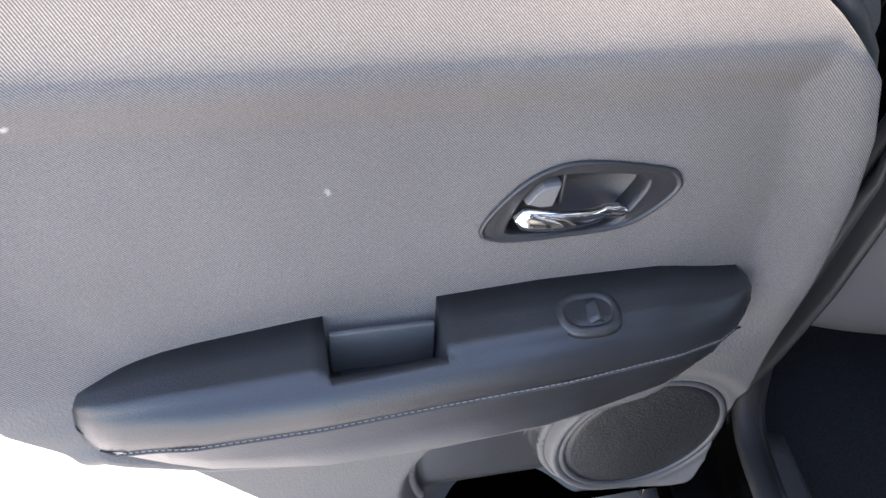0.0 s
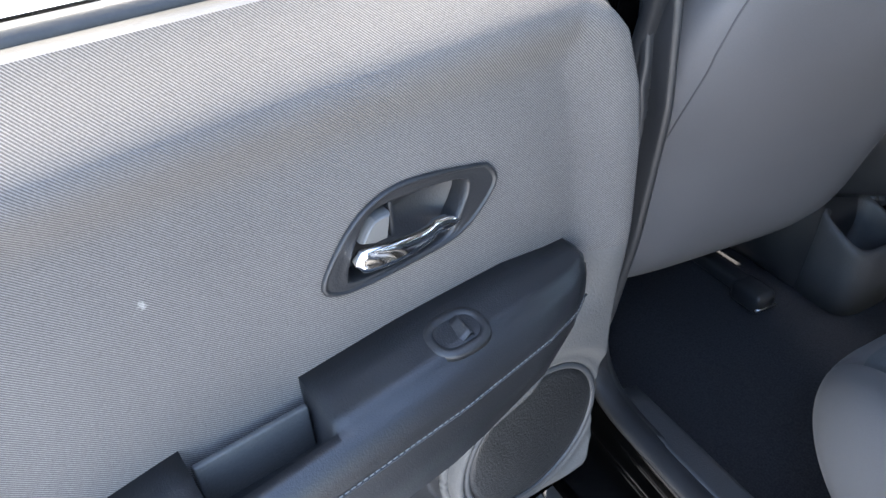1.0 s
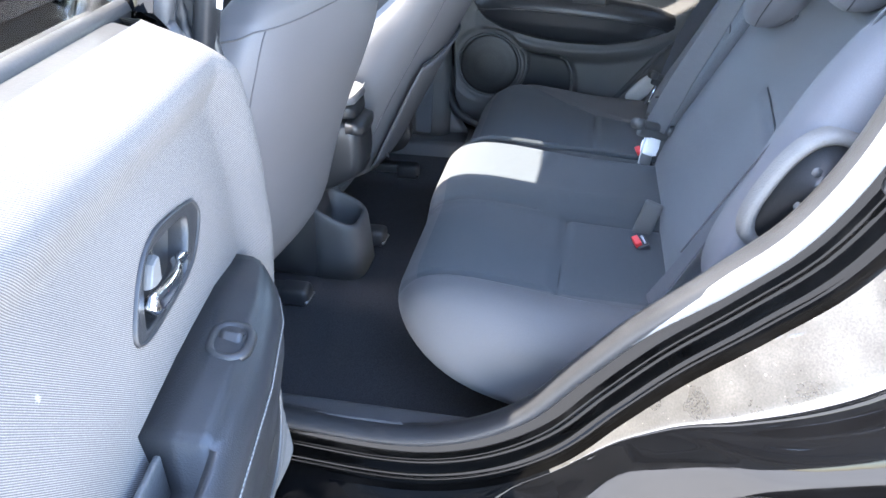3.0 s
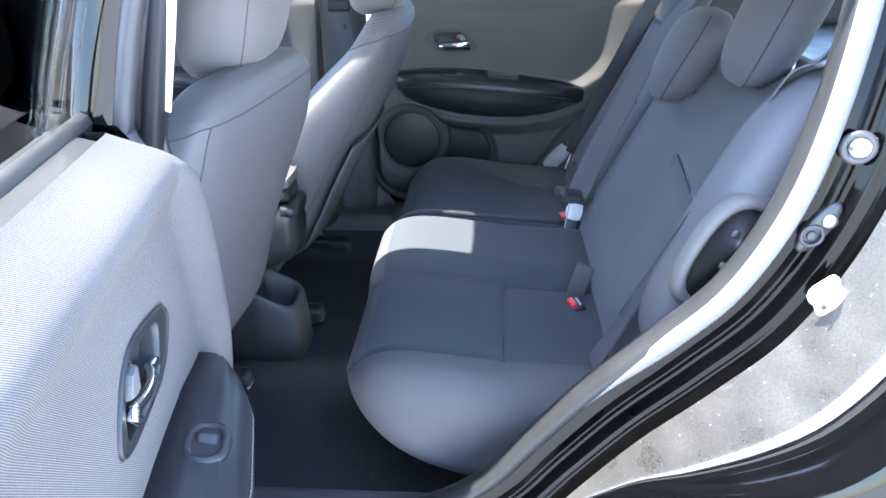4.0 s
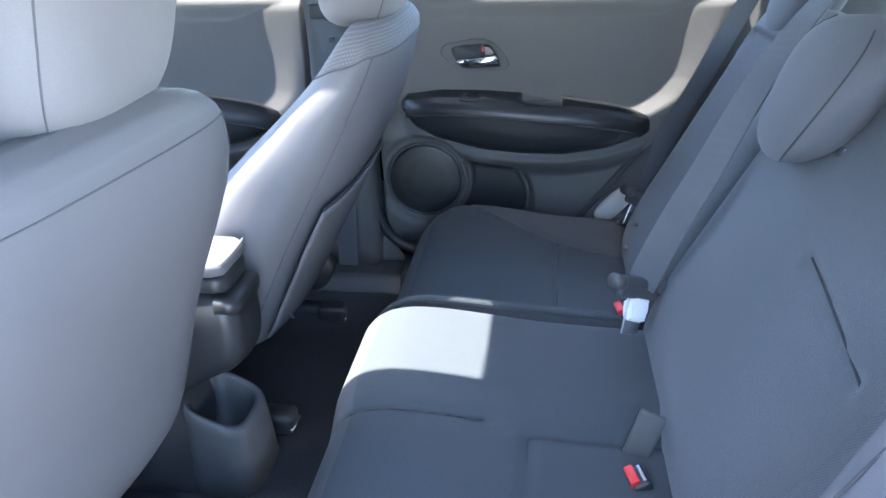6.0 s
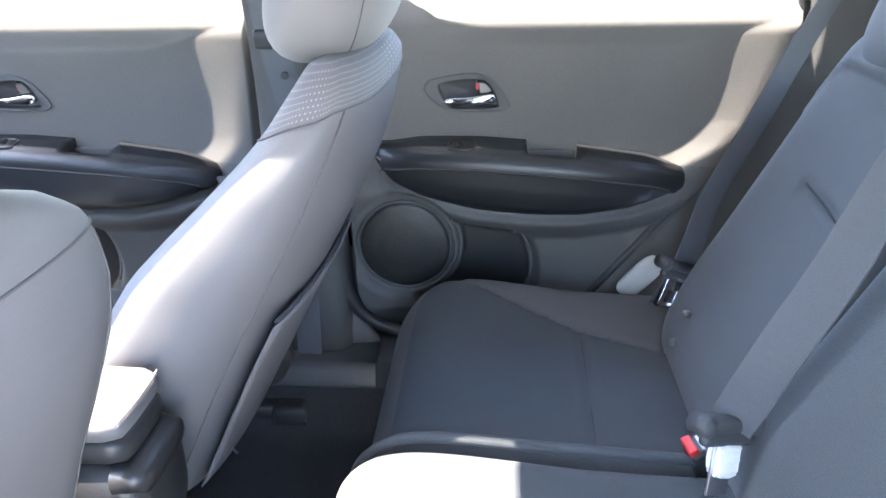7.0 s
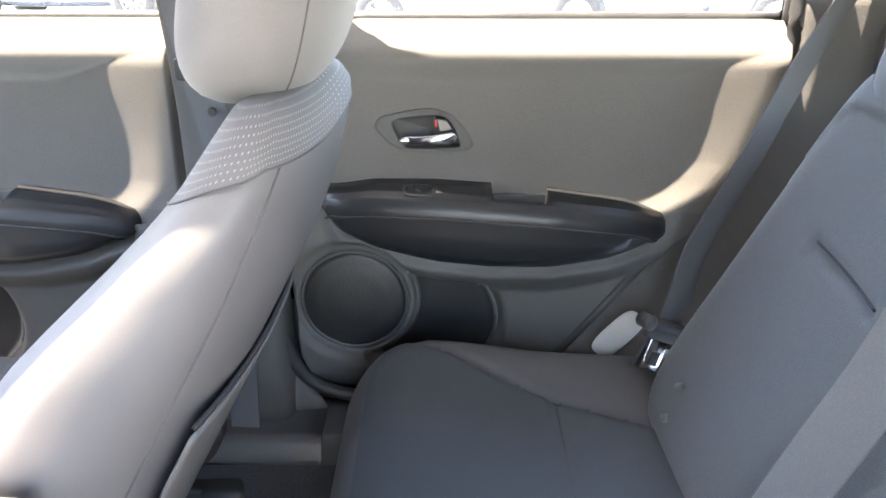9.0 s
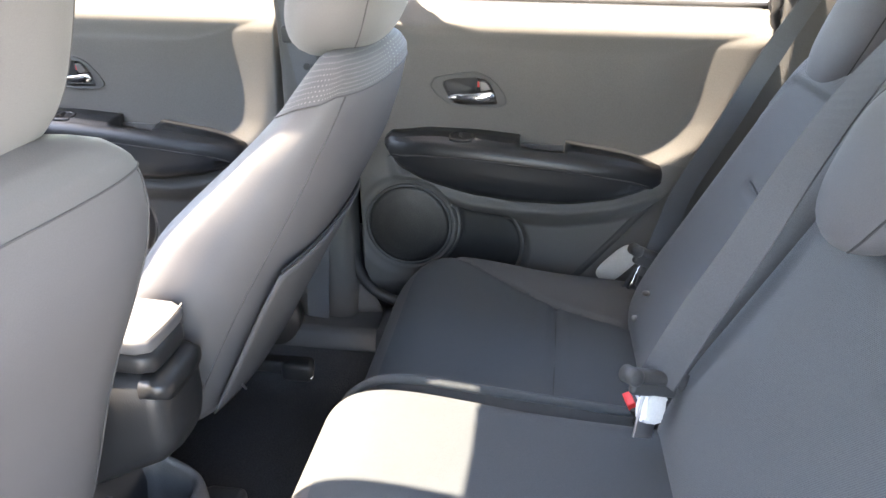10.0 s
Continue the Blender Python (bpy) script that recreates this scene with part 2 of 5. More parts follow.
def loft(name, rings, mats, smooth=True, pick=None, cap=True):
    """Closed rings of equal count joined into one skin, capped at both ends."""
    k = len(rings[0])
    verts = [p for r in rings for p in r]
    faces = [(a * k + i, a * k + (i + 1) % k, (a + 1) * k + (i + 1) % k, (a + 1) * k + i) for a in range(len(rings) - 1) for i in range(k)]
    fm = [pick(a, i) for a in range(len(rings) - 1) for i in range(k)] if pick else None
    if cap:
        faces += [tuple(reversed(range(k))), tuple((len(rings) - 1) * k + i for i in range(k))]
        if fm:
            fm += [fm[0], fm[-1]]
    return mesh_of(name, verts, faces, mats, smooth, fm)


def smooth_line(points, per=8):
    """A Catmull-Rom line through the points."""
    ps = [Vector(p) for p in points]
    ps = [ps[0] * 2 - ps[1]] + ps + [ps[-1] * 2 - ps[-2]]
    out = []
    for a, b, c, d in zip(ps, ps[1:], ps[2:], ps[3:]):
        for k in range(per):
            t = k / per
            out.append(0.5 * ((2 * b) + (c - a) * t + (2 * a - 5 * b + 4 * c - d) * t * t + (3 * b - a - 3 * c + d) * t ** 3))
    return out + [ps[-2]]


def tube(name, line, radius, mats, sides=8, flat=1.0):
    """A round strand along a line; flat squeezes its second axis."""
    line = [Vector(p) for p in line]
    rings, up = [], Vector((0, 0, 1))
    for i, p in enumerate(line):
        d = (line[min(i + 1, len(line) - 1)] - line[max(i - 1, 0)]).normalized()
        side = d.cross(up)
        side = side.normalized() if side.length > 0.05 else d.cross(Vector((1, 0, 0))).normalized()
        over = side.cross(d)
        rings.append([p + side * radius * math.cos(2 * math.pi * k / sides) + over * radius * flat * math.sin(2 * math.pi * k / sides) for k in range(sides)])
    return loft(name, rings, mats)


def ribbon(name, line, across, width, mats, thick=0.0014):
    """A flat strap along a line, its width along the vectors given."""
    rings = []
    line = [Vector(p) for p in line]
    n = len(line) - 1
    for i, p in enumerate(line):
        d = (line[min(i + 1, n)] - line[max(i - 1, 0)]).normalized()
        a = Vector(across[0]).lerp(Vector(across[1]), i / n)
        a = (a - d * a.dot(d)).normalized()
        h = d.cross(a) * thick
        rings.append([p - a * width / 2 - h, p + a * width / 2 - h, p + a * width / 2 + h, p - a * width / 2 + h])
    return loft(name, rings, mats, smooth=False)


def superring(cx, cy, z, a, b, n=3.0, k=40, tilt=0.0):
    out = []
    for i in range(k):
        t = 2 * math.pi * i / k
        c, s = math.cos(t), math.sin(t)
        x, y = a * math.copysign(abs(c) ** (2 / n), c), b * math.copysign(abs(s) ** (2 / n), s)
        out.append(Vector((cx + x, cy + y, z + tilt * y)))
    return out


def block(name, size, at, mats, bevel=0.006, segments=3, turn=(0, 0, 0)):
    """A box with rounded edges."""
    bm = bmesh.new()
    bmesh.ops.create_cube(bm, size=1, matrix=Matrix.Diagonal((*size, 1)))
    if bevel:
        bmesh.ops.bevel(bm, geom=bm.edges[:], offset=min(bevel, min(size) * 0.45), segments=segments, profile=0.5, affect='EDGES')
    bm.transform(pose(*at, *turn))
    me = bpy.data.meshes.new(name)
    bm.to_mesh(me)
    bm.free()
    me.materials.append(mats)
    me.polygons.foreach_set("use_smooth", [True] * len(me.polygons))
    me.set_sharp_from_angle(angle=radians(50))
    return me


def disc(name, centre, axis, radius, depth, mats, k=40, dome=0.0, rings=6):
    """A round plate with a domed front and a rim."""
    axis = Vector(axis).normalized()
    u = axis.orthogonal().normalized()
    v = axis.cross(u)
    c = Vector(centre)
    loops = [[c - axis * depth + (u * math.cos(t) + v * math.sin(t)) * radius for t in (2 * math.pi * i / k for i in range(k))]]
    for j in range(rings):
        r = 1 - j / rings
        loops.append([c + axis * dome * (1 - r * r) + (u * math.cos(t) + v * math.sin(t)) * radius * r for t in (2 * math.pi * i / k for i in range(k))])
    return loft(name, loops, mats)


def ringtube(name, centre, axis, radius, thick, mats, k=48, sides=8, squash=1.0):
    axis = Vector(axis).normalized()
    u = axis.orthogonal().normalized()
    v = axis.cross(u)
    c = Vector(centre)
    verts, faces = [], []
    for i in range(k):
        t = 2 * math.pi * i / k
        o = u * math.cos(t) + v * math.sin(t)
        for j in range(sides):
            s = 2 * math.pi * j / sides
            verts.append(c + o * (radius + thick * math.cos(s)) + axis * thick * squash * math.sin(s))
    for i in range(k):
        for j in range(sides):
            faces.append((i * sides + j, i * sides + (j + 1) % sides, ((i + 1) % k) * sides + (j + 1) % sides, ((i + 1) % k) * sides + j))
    return mesh_of(name, verts, faces, mats)


def lerp_table(table, x):
    return float(np.interp(x, [t[0] for t in table], [t[1] for t in table]))


def step(a, b, x):
    t = min(1.0, max(0.0, (x - a) / (b - a)))
    return t * t * (3 - 2 * t)


def bell(x, w):
    return math.exp(-(x / w) ** 2)


def fine(ring, per=3):
    out = []
    n = len(ring)
    for i in range(n):
        a, b, c, d = ring[i - 1], ring[i], ring[(i + 1) % n], ring[(i + 2) % n]
        for k in range(per):
            t = k / per
            out.append(0.5 * ((2 * b) + (c - a) * t + (2 * a - 5 * b + 4 * c - d) * t * t + (3 * b - a - 3 * c + d) * t ** 3))
    return out


MID = 1.05  # the car's centre line

# ---- ground ----
def grounds():
    def f(u, v):
        a, b = (u - 0.5) * 2, (v - 0.5) * 2
        return (math.copysign(abs(a) ** 3, a) * 300, math.copysign(abs(b) ** 3, b) * 300, 0)
    g = part("ground", sheet("ground", f, 40, 40, M_GROUND), None)
    tagged(g, "sunlit pale concrete parking ground", "ground", kind="structure")


grounds()

# ---- the car's shell ----
car = thing("car_body", "glossy dusty black hatchback body with its rear door open", "car", at=(MID, 0, 0.2))

# front and rear edges of a rear door's cover: height, y
Y_FRONT = [(0.47, 0.50), (0.50, 0.535), (0.56, 0.558), (0.70, 0.562), (0.85, 0.56), (0.97, 0.556), (1.03, 0.545), (1.08, 0.525), (1.12, 0.49), (1.15, 0.45)]
Y_REAR_FRONT = [(0.47, -0.165), (0.9, -0.18), (1.15, -0.19)]
Y_REAR = [(0.47, 0.16), (0.50, 0.115), (0.56, 0.06), (0.67, -0.026), (0.74, -0.078), (0.79, -0.118), (0.82, -0.155), (0.93, -0.225), (1.05, -0.262), (1.12, -0.275), (1.15, -0.27)]

# edge of the rear door opening on the open side: y, z and how far in
OPENING = [(0.530, 1.44, 0.50), (0.557, 1.30, 0.47), (0.600, 1.10, 0.45), (0.642, 0.90, 0.45), (0.675, 0.70, 0.46), (0.675, 0.57, 0.468), (0.635, 0.495, 0.468), (0.53, 0.478, 0.468),
           (0.40, 0.48, 0.465), (0.30, 0.51, 0.462), (0.215, 0.57, 0.458), (0.15, 0.66, 0.45), (0.08, 0.755, 0.44), (0.00, 0.845, 0.43), (-0.065, 0.93, 0.42),
           (-0.115, 1.05, 0.42), (-0.145, 1.20, 0.44), (-0.155, 1.33, 0.47), (-0.13, 1.42, 0.50), (-0.02, 1.455, 0.515), (0.20, 1.465, 0.52), (0.42, 1.46, 0.515), (0.51, 1.452, 0.505)]


def opening_line(per=6):
    pts = smooth_line([Vector((x, y, z)) for y, z, x in OPENING], per)
    cy, cz = 0.24, 0.95
    out = []
    for i, p in enumerate(pts):
        d = pts[min(i + 1, len(pts) - 1)] - pts[max(i - 1, 0)]
        n = Vector((0, d.z, -d.y)).normalized()
        if n.dot(Vector((0, p.y - cy, p.z - cz))) < 0:
            n = -n
        out.append((p, n))
    # even out the directions so that the profile does not cross itself
    for _ in range(6):
        out = [(out[i][0], (out[max(i - 1, 0)][1] + out[i][1] * 2 + out[min(i + 1, len(out) - 1)][1]).normalized()) for i in range(len(out))]
    return out


LINE = opening_line()


def jamb(profile, mirror=False, last=None):
    rows = []
    for p, n in (LINE[:last] if last else LINE):
        row = []
        high = step(0.35, 0.8, n.z)
        k = 1 - (0.5 * step(0.90, 0.70, p.z) + 0.45 * step(0.06, 0.21, p.y)) * step(0.42, 0.25, p.y) * step(1.2, 0.9, p.z)
        for o, dx in profile:
            o, dx = o - min(max(o - 0.084, 0), 0.084) * (1 - k), dx - max(min(dx + 0.04, 0), -0.098) * (1 - k)
            q = p + n * o * (1 - 0.82 * high) + Vector((dx * (1 - 0.72 * high), 0, 0))
            row.append(Vector((2 * MID - q.x, q.y, q.z)) if mirror else q)
        rows.append(row)
    return rows


def strip_mesh(name, rows, mats, smooth=True):
    w = len(rows[0])
    verts = [v for r in rows for v in r]
    faces = [(a * w + i, a * w + i + 1, (a + 1) * w + i + 1, (a + 1) * w + i) for a in range(len(rows) - 1) for i in range(w - 1)]
    return mesh_of(name, verts, faces, mats, smooth)


JAMB = [(-0.004, 0.012), (0.006, 0.004), (0.018, -0.004), (0.030, -0.007), (0.037, -0.009), (0.041, -0.014), (0.045, -0.015), (0.049, -0.010), (0.053, -0.009), (0.058, -0.013), (0.062, -0.021), (0.068, -0.025), (0.073, -0.024), (0.077, -0.025), (0.080, -0.031),
        (0.084, -0.040), (0.092, -0.050), (0.104, -0.062), (0.118, -0.077), (0.132, -0.092), (0.145, -0.105), (0.151, -0.108), (0.157, -0.107), (0.163, -0.110), (0.168, -0.120), (0.172, -0.138), (0.185, -0.158), (0.21, -0.178), (0.26, -0.20)]
REAR = next(i for i, (p, n) in enumerate(LINE) if p.y < 0.24 and p.z < 0.7)
part("door_jamb", strip_mesh("door_jamb", jamb(JAMB[:16]), M_JAMB), car, "glossy black painted door jamb")
part("sill_panel", strip_mesh("sill_panel", jamb(JAMB[15:])[:REAR + 1], M_PAINT), car, "glossy black painted sill")
part("wing_panel", strip_mesh("wing_panel", jamb(JAMB[15:22])[REAR:], M_DUSTY), car, "dusty scratched panel between jamb and wheel arch")
part("rear_wing", strip_mesh("rear_wing", jamb(JAMB[21:])[REAR:], M_PAINT), car, "glossy black rear wing")
SEAL = [(0.014, -0.004), (0.015, -0.013), (0.008, -0.021), (-0.001, -0.022), (-0.007, -0.015), (-0.009, -0.005), (-0.008, 0.008), (-0.002, 0.015)]
part("door_seal", strip_mesh("door_seal", jamb(SEAL), M_SEAL_GREY), car, "grey rubber weatherstrip round the door opening")
# lighter copy of the door seal over its sunlit stretch, brightness held in colour
PILLAR = [i for i, (p, n) in enumerate(LINE) if p.y < 0.11 and 0.735 < p.z < 1.43 and i > 30]
PALE = [(0.019, -0.008), (0.020, -0.017), (0.014, -0.024), (0.006, -0.027), (-0.002, -0.025), (-0.006, -0.018)]
rows = []
for (p, n), row in zip(LINE, jamb(PALE)):
    # the strip narrows to a point at its foot
    c, k = sum(row, Vector()) / len(row), 0.08 + 0.92 * step(0.735, 0.86, p.z)
    rows.append([c + (q - c) * k for q in row])
part("pillar_seal", strip_mesh("pillar_seal", rows[PILLAR[0]:PILLAR[-1] + 1], M_SEAL_LIT), car, "paler copy of the door seal where the sun falls along the rear pillar")
PILLAR_EDGE = [(0.50, 0.665), (0.65, 0.625), (0.79, 0.598), (0.955, 0.580), (1.05, 0.586), (1.12, 0.598), (1.25, 0.574), (1.42, 0.545)]
part("pillar_cover", sheet("pillar_cover", lambda u, v: (0.448 - 0.010 * math.sin(math.pi * u), lerp_table(PILLAR_EDGE, 0.50 + 0.92 * v) + 0.062 * u, 0.50 + 0.92 * v), 8, 40, M_BLACK, 0.004), car, "dark plastic cover of the near centre pillar")
part("pillar_seal", tube("pillar_seal", [(0.437, lerp_table(PILLAR_EDGE, z) + 0.030, z) for z in np.linspace(0.52, 1.41, 40)], 0.008, M_RUBBER, 8), car, "black rubber seal on the near centre pillar")
# added white ribbon: the bright line at the pillar edge, put in as colour
part("pillar_seal", ribbon("pillar_seal", smooth_line([(0.447, 0.532, 1.40), (0.447, 0.558, 1.25), (0.447, 0.588, 1.118)], 8), ((0.2, 1, 0), (0.2, 1, 0)), 0.015, M_WHITE), car, "white strip added for the bright line along the centre pillar")
INNER = [(-0.006, 0.010), (-0.004, 0.018), (0.008, 0.026), (0.03, 0.032), (0.06, 0.035)]
part("opening_trim", strip_mesh("opening_trim", jamb(INNER), M_BLACK), car, "dark plastic trim inside the door opening")


# wheel arch, with its plastic edge, and the rear wing above it
ARCH = (-0.33, 0.33)


def cladding(u, v):
    a = radians(-28 + 216 * u)
    r = 0.345 + 0.075 * v
    x = 0.185 - 0.014 * math.sin(math.pi * v) + 0.03 * (1 - v) ** 4
    return (x, ARCH[0] + r * math.cos(a), max(0.2, ARCH[1] + r * math.sin(a)))


part("wheel_arch_trim", sheet("wheel_arch_trim", cladding, 60, 8, M_CLAD, 0.006), car, "matt grey plastic wheel arch edge")
part("wheel_well", sheet("wheel_well", lambda u, v: (0.2 + 0.30 * v, ARCH[0] + 0.40 * math.cos(radians(-28 + 216 * u)), max(0.2, ARCH[1] + 0.40 * math.sin(radians(-28 + 216 * u)))), 40, 3, M_BLACK), car)
part("sill_trim", sheet("sill_trim", lambda u, v: (0.36 - 0.16 * math.sin(v * math.pi * 0.5), 0.06 + 1.35 * u, 0.372 - 0.012 * v - 0.17 * (1 - math.cos(v * math.pi * 0.5))), 20, 12, M_CLAD, 0.006), car, "matt grey plastic sill cover")


def wheel(at, radius=0.325, facing=-1, parent=None):
    """A tyre with a ten-spoke rim."""
    x, y, z = at
    rings = []
    prof = [(0.20, 0.0), (0.24, -0.01), (radius - 0.02, -0.012), (radius, 0.01), (radius, 0.17), (radius - 0.02, 0.19), (0.2, 0.19)]
    for k in range(36):
        a = 2 * math.pi * k / 36
        rings.append([Vector((x - facing * d, y + r * math.cos(a), z + r * math.sin(a))) for r, d in prof])
    w = part("wheel", strip_mesh("tyre", rings + [rings[0]], M_TYRE), parent, "black tyre on a silver rim")
    verts, faces = [], []
    for k in range(10):
        a = 2 * math.pi * k / 10
        ca, sa = math.cos(a), math.sin(a)
        base = len(verts)
        for r, hw in ((0.03, 0.02), (0.2, 0.013)):
            for d in (0.0, 0.02):
                for s in (-1, 1):
                    verts.append((x - facing * (d + 0.01), y + r * ca - s * hw * sa, z + r * sa + s * hw * ca))
        faces += [tuple(base + i for i in f) for f in ((0, 1, 5, 4), (2, 3, 7, 6), (0, 2, 6, 4), (1, 3, 7, 5), (0, 1, 3, 2), (4, 5, 7, 6))]
    part("rim", mesh_of("spokes", verts, faces, M_ALLOY, False), w, "silver spoked rim")
    part("rim_ring", ringtube("rim_ring", (x - facing * 0.01, y, z), (1, 0, 0), 0.2, 0.014, M_ALLOY), w)
    return w


wheel((0.23, ARCH[0], ARCH[1]), parent=car)


# pillars, floor, roof, outer front part
def pillar(x0, y0, y1, lean, name, mats, mirror=False, top=1.46, label=""):
    rings = []
    for j in range(12):
        z = 0.46 + (top - 0.46) * j / 11
        t = j / 11
        xa = x0 + lean * step(0.5, 1.0, t)
        w = 1 - 0.25 * t
        ring = superring(xa, (y0 + y1) / 2, z, 0.05, (y1 - y0) / 2 * w, 4, 24)
        rings.append([Vector((2 * MID - p.x, p.y, p.z)) if mirror else p for p in ring])
    return part(name, loft(name, rings, mats), car, label)


pillar(0.41, 0.68, 0.80, 0.06, "pillar_trim", M_TRIM, label="grey plastic centre pillar cover")
pillar(0.35, 0.555, 0.70, 0.08, "pillar_trim", M_TRIM, True, label="grey plastic centre pillar cover")
pillar(0.45, -0.42, -0.20, 0.08, "rear_pillar_trim", M_TRIM, label="grey plastic rear pillar cover")
pillar(0.385, -0.49, -0.31, 0.08, "rear_pillar_trim", M_TRIM, True, label="grey plastic rear pillar cover")


def floor_pan():
    def f(u, v):
        x, y = 0.47 + 1.16 * u, -0.1 + 1.75 * v
        z = 0.355 + 0.015 * bell(x - MID, 0.16) * step(0.1, 0.5, y)
        z += 0.07 * step(0.055, 0.0, u) + 0.07 * step(0.945, 1.0, u) + 0.35 * step(1.35, 1.65, y)
        return (x, y, z)
    part("floor_carpet", sheet("floor_carpet", f, 50, 50, M_CARPET), car, "black carpeted car floor")


floor_pan()


def roof():
    # a slab with an unseen opening above the front seats, sized to shape the sun patches
    hole = (0.945, 1.153, 0.648, 1.07)
    xs, ys = [0.46, 0.58, hole[0], 1.02, 1.10, hole[1], 1.52, 1.64], [-1.05, -0.6, -0.2, 0.2, hole[2], 0.82, hole[3], 1.20, 1.37]

    def height(x, y):
        return 1.545 - 0.22 * (x - MID) ** 2 / 0.35 ** 2 * 0.35 - 0.10 * step(0.2, -1.05, y) ** 2 - 0.07 * step(0.7, 1.2, y) ** 2
    for pname, lifts, mat, plabel in (("roof_lining", (0, 0.031), M_LINER, "pale cloth roof lining with an unseen opening added for sun patches"), ("roof_skin", (0.035, 0.043), M_PAINT, "glossy black roof skin")):
        verts, faces = [], []
        for lift in lifts:
            for y in ys:
                for x in xs:
                    verts.append((x, y, height(x, y) + lift))
        w, n = len(xs), len(xs) * len(ys)

        def is_hole(i, j):
            return hole[0] <= xs[i] < hole[1] and hole[2] <= ys[j] < hole[3]
        for j in range(len(ys) - 1):
            for i in range(w - 1):
                q = (j * w + i, j * w + i + 1, (j + 1) * w + i + 1, (j + 1) * w + i)
                if is_hole(i, j):
                    continue
                faces += [q, tuple(n + k for k in reversed(q))]
                for (a, b), (di, dj) in zip(((q[0], q[1]), (q[1], q[2]), (q[2], q[3]), (q[3], q[0])), ((0, -1), (1, 0), (0, 1), (-1, 0))):
                    ii, jj = i + di, j + dj
                    if not (0 <= ii < w - 1 and 0 <= jj < len(ys) - 1) or is_hole(ii, jj):
                        faces.append((a, b, b + n, a + n))
        part(pname, mesh_of(pname, verts, faces, mat, False), car, plabel)


roof()


def rail(points, r, name, mats, flat=1.0):
    part(name, tube(name, smooth_line(points), r, mats, 10, flat), car)


for sx in (1, -1):
    def X(x):
        return MID + sx * x
    rail([(X(0.60), 1.15, 1.43), (X(0.585), 0.6, 1.475), (X(0.58), 0.0, 1.475), (X(0.60), -0.6, 1.43), (X(0.63), -1.0, 1.33)], 0.045, "roof_rail", M_PAINT)
    rail([(X(0.60), 1.15, 1.42), (X(0.68), 1.55, 1.20), (X(0.72), 1.9, 1.0)], 0.04, "windscreen_pillar", M_TRIM)


# bonnet, dashboard and the outer shell ahead, and the load space behind
def body_side(u, v, sx):
    y = 0.66 + 1.9 * u
    z = 0.25 + 0.85 * v
    return (MID + sx * (0.86 - 0.10 * step(0.5, 1.0, v) - 0.22 * step(0.55, 1.0, u) ** 2), y, z)


part("front_side", sheet("front_side", lambda u, v: body_side(u, v, 1), 24, 12, M_PAINT, 0.02), car, "glossy black front door and wing")
part("front_side", sheet("front_side", lambda u, v: body_side(u, v, -1), 24, 12, M_PAINT, 0.02), car, "glossy black front door and wing")
part("bonnet", sheet("bonnet", lambda u, v: (MID + (u - 0.5) * 1.5, 1.85 + 0.85 * v, 1.04 + 0.04 * math.sin(math.pi * u) - 0.2 * v * v), 16, 12, M_PAINT, 0.02), car)
part("windscreen", sheet("windscreen", lambda u, v: (MID + (u - 0.5) * (1.14 + 0.26 * v), 1.365 + 0.515 * v, 1.475 - 0.45 * v - 0.04 * (2 * u - 1) ** 2), 12, 8, M_GLASS), car).visible_shadow = False


def load_space():
    for sx in (1, -1):
        part("load_side", sheet("load_side", lambda u, v: (MID + sx * (0.62 + 0.05 * math.sin(math.pi * v)), -1.1 + 0.78 * u, 0.45 + 0.66 * v), 8, 8, M_TRIM_DARK, 0.02), car)
        part("quarter_glass", sheet("quarter_glass", lambda u, v: (MID + sx * (0.66 - 0.08 * v), -0.95 + 0.52 * u, 1.12 + 0.26 * v), 4, 4, M_DARKGLASS), car).visible_shadow = False
    part("tailgate", sheet("tailgate", lambda u, v: (MID + (u - 0.5) * 1.3, -1.14 + 0.05 * v, 0.45 + 0.6 * v), 8, 6, M_TRIM_DARK, 0.03), car)
    part("rear_glass", sheet("rear_glass", lambda u, v: (MID + (u - 0.5) * 1.2, -1.1 + 0.1 * v, 1.06 + 0.34 * v), 8, 4, M_DARKGLASS), car).visible_shadow = False
    part("load_floor", block("load_floor", (1.26, 0.8, 0.04), (MID, -0.72, 0.56), M_CARPET), car)
    part("parcel_cover", block("parcel_cover", (1.24, 0.72, 0.02), (MID, -0.74, 1.02), M_BLACK, 0.008), car, "black load cover")


load_space()


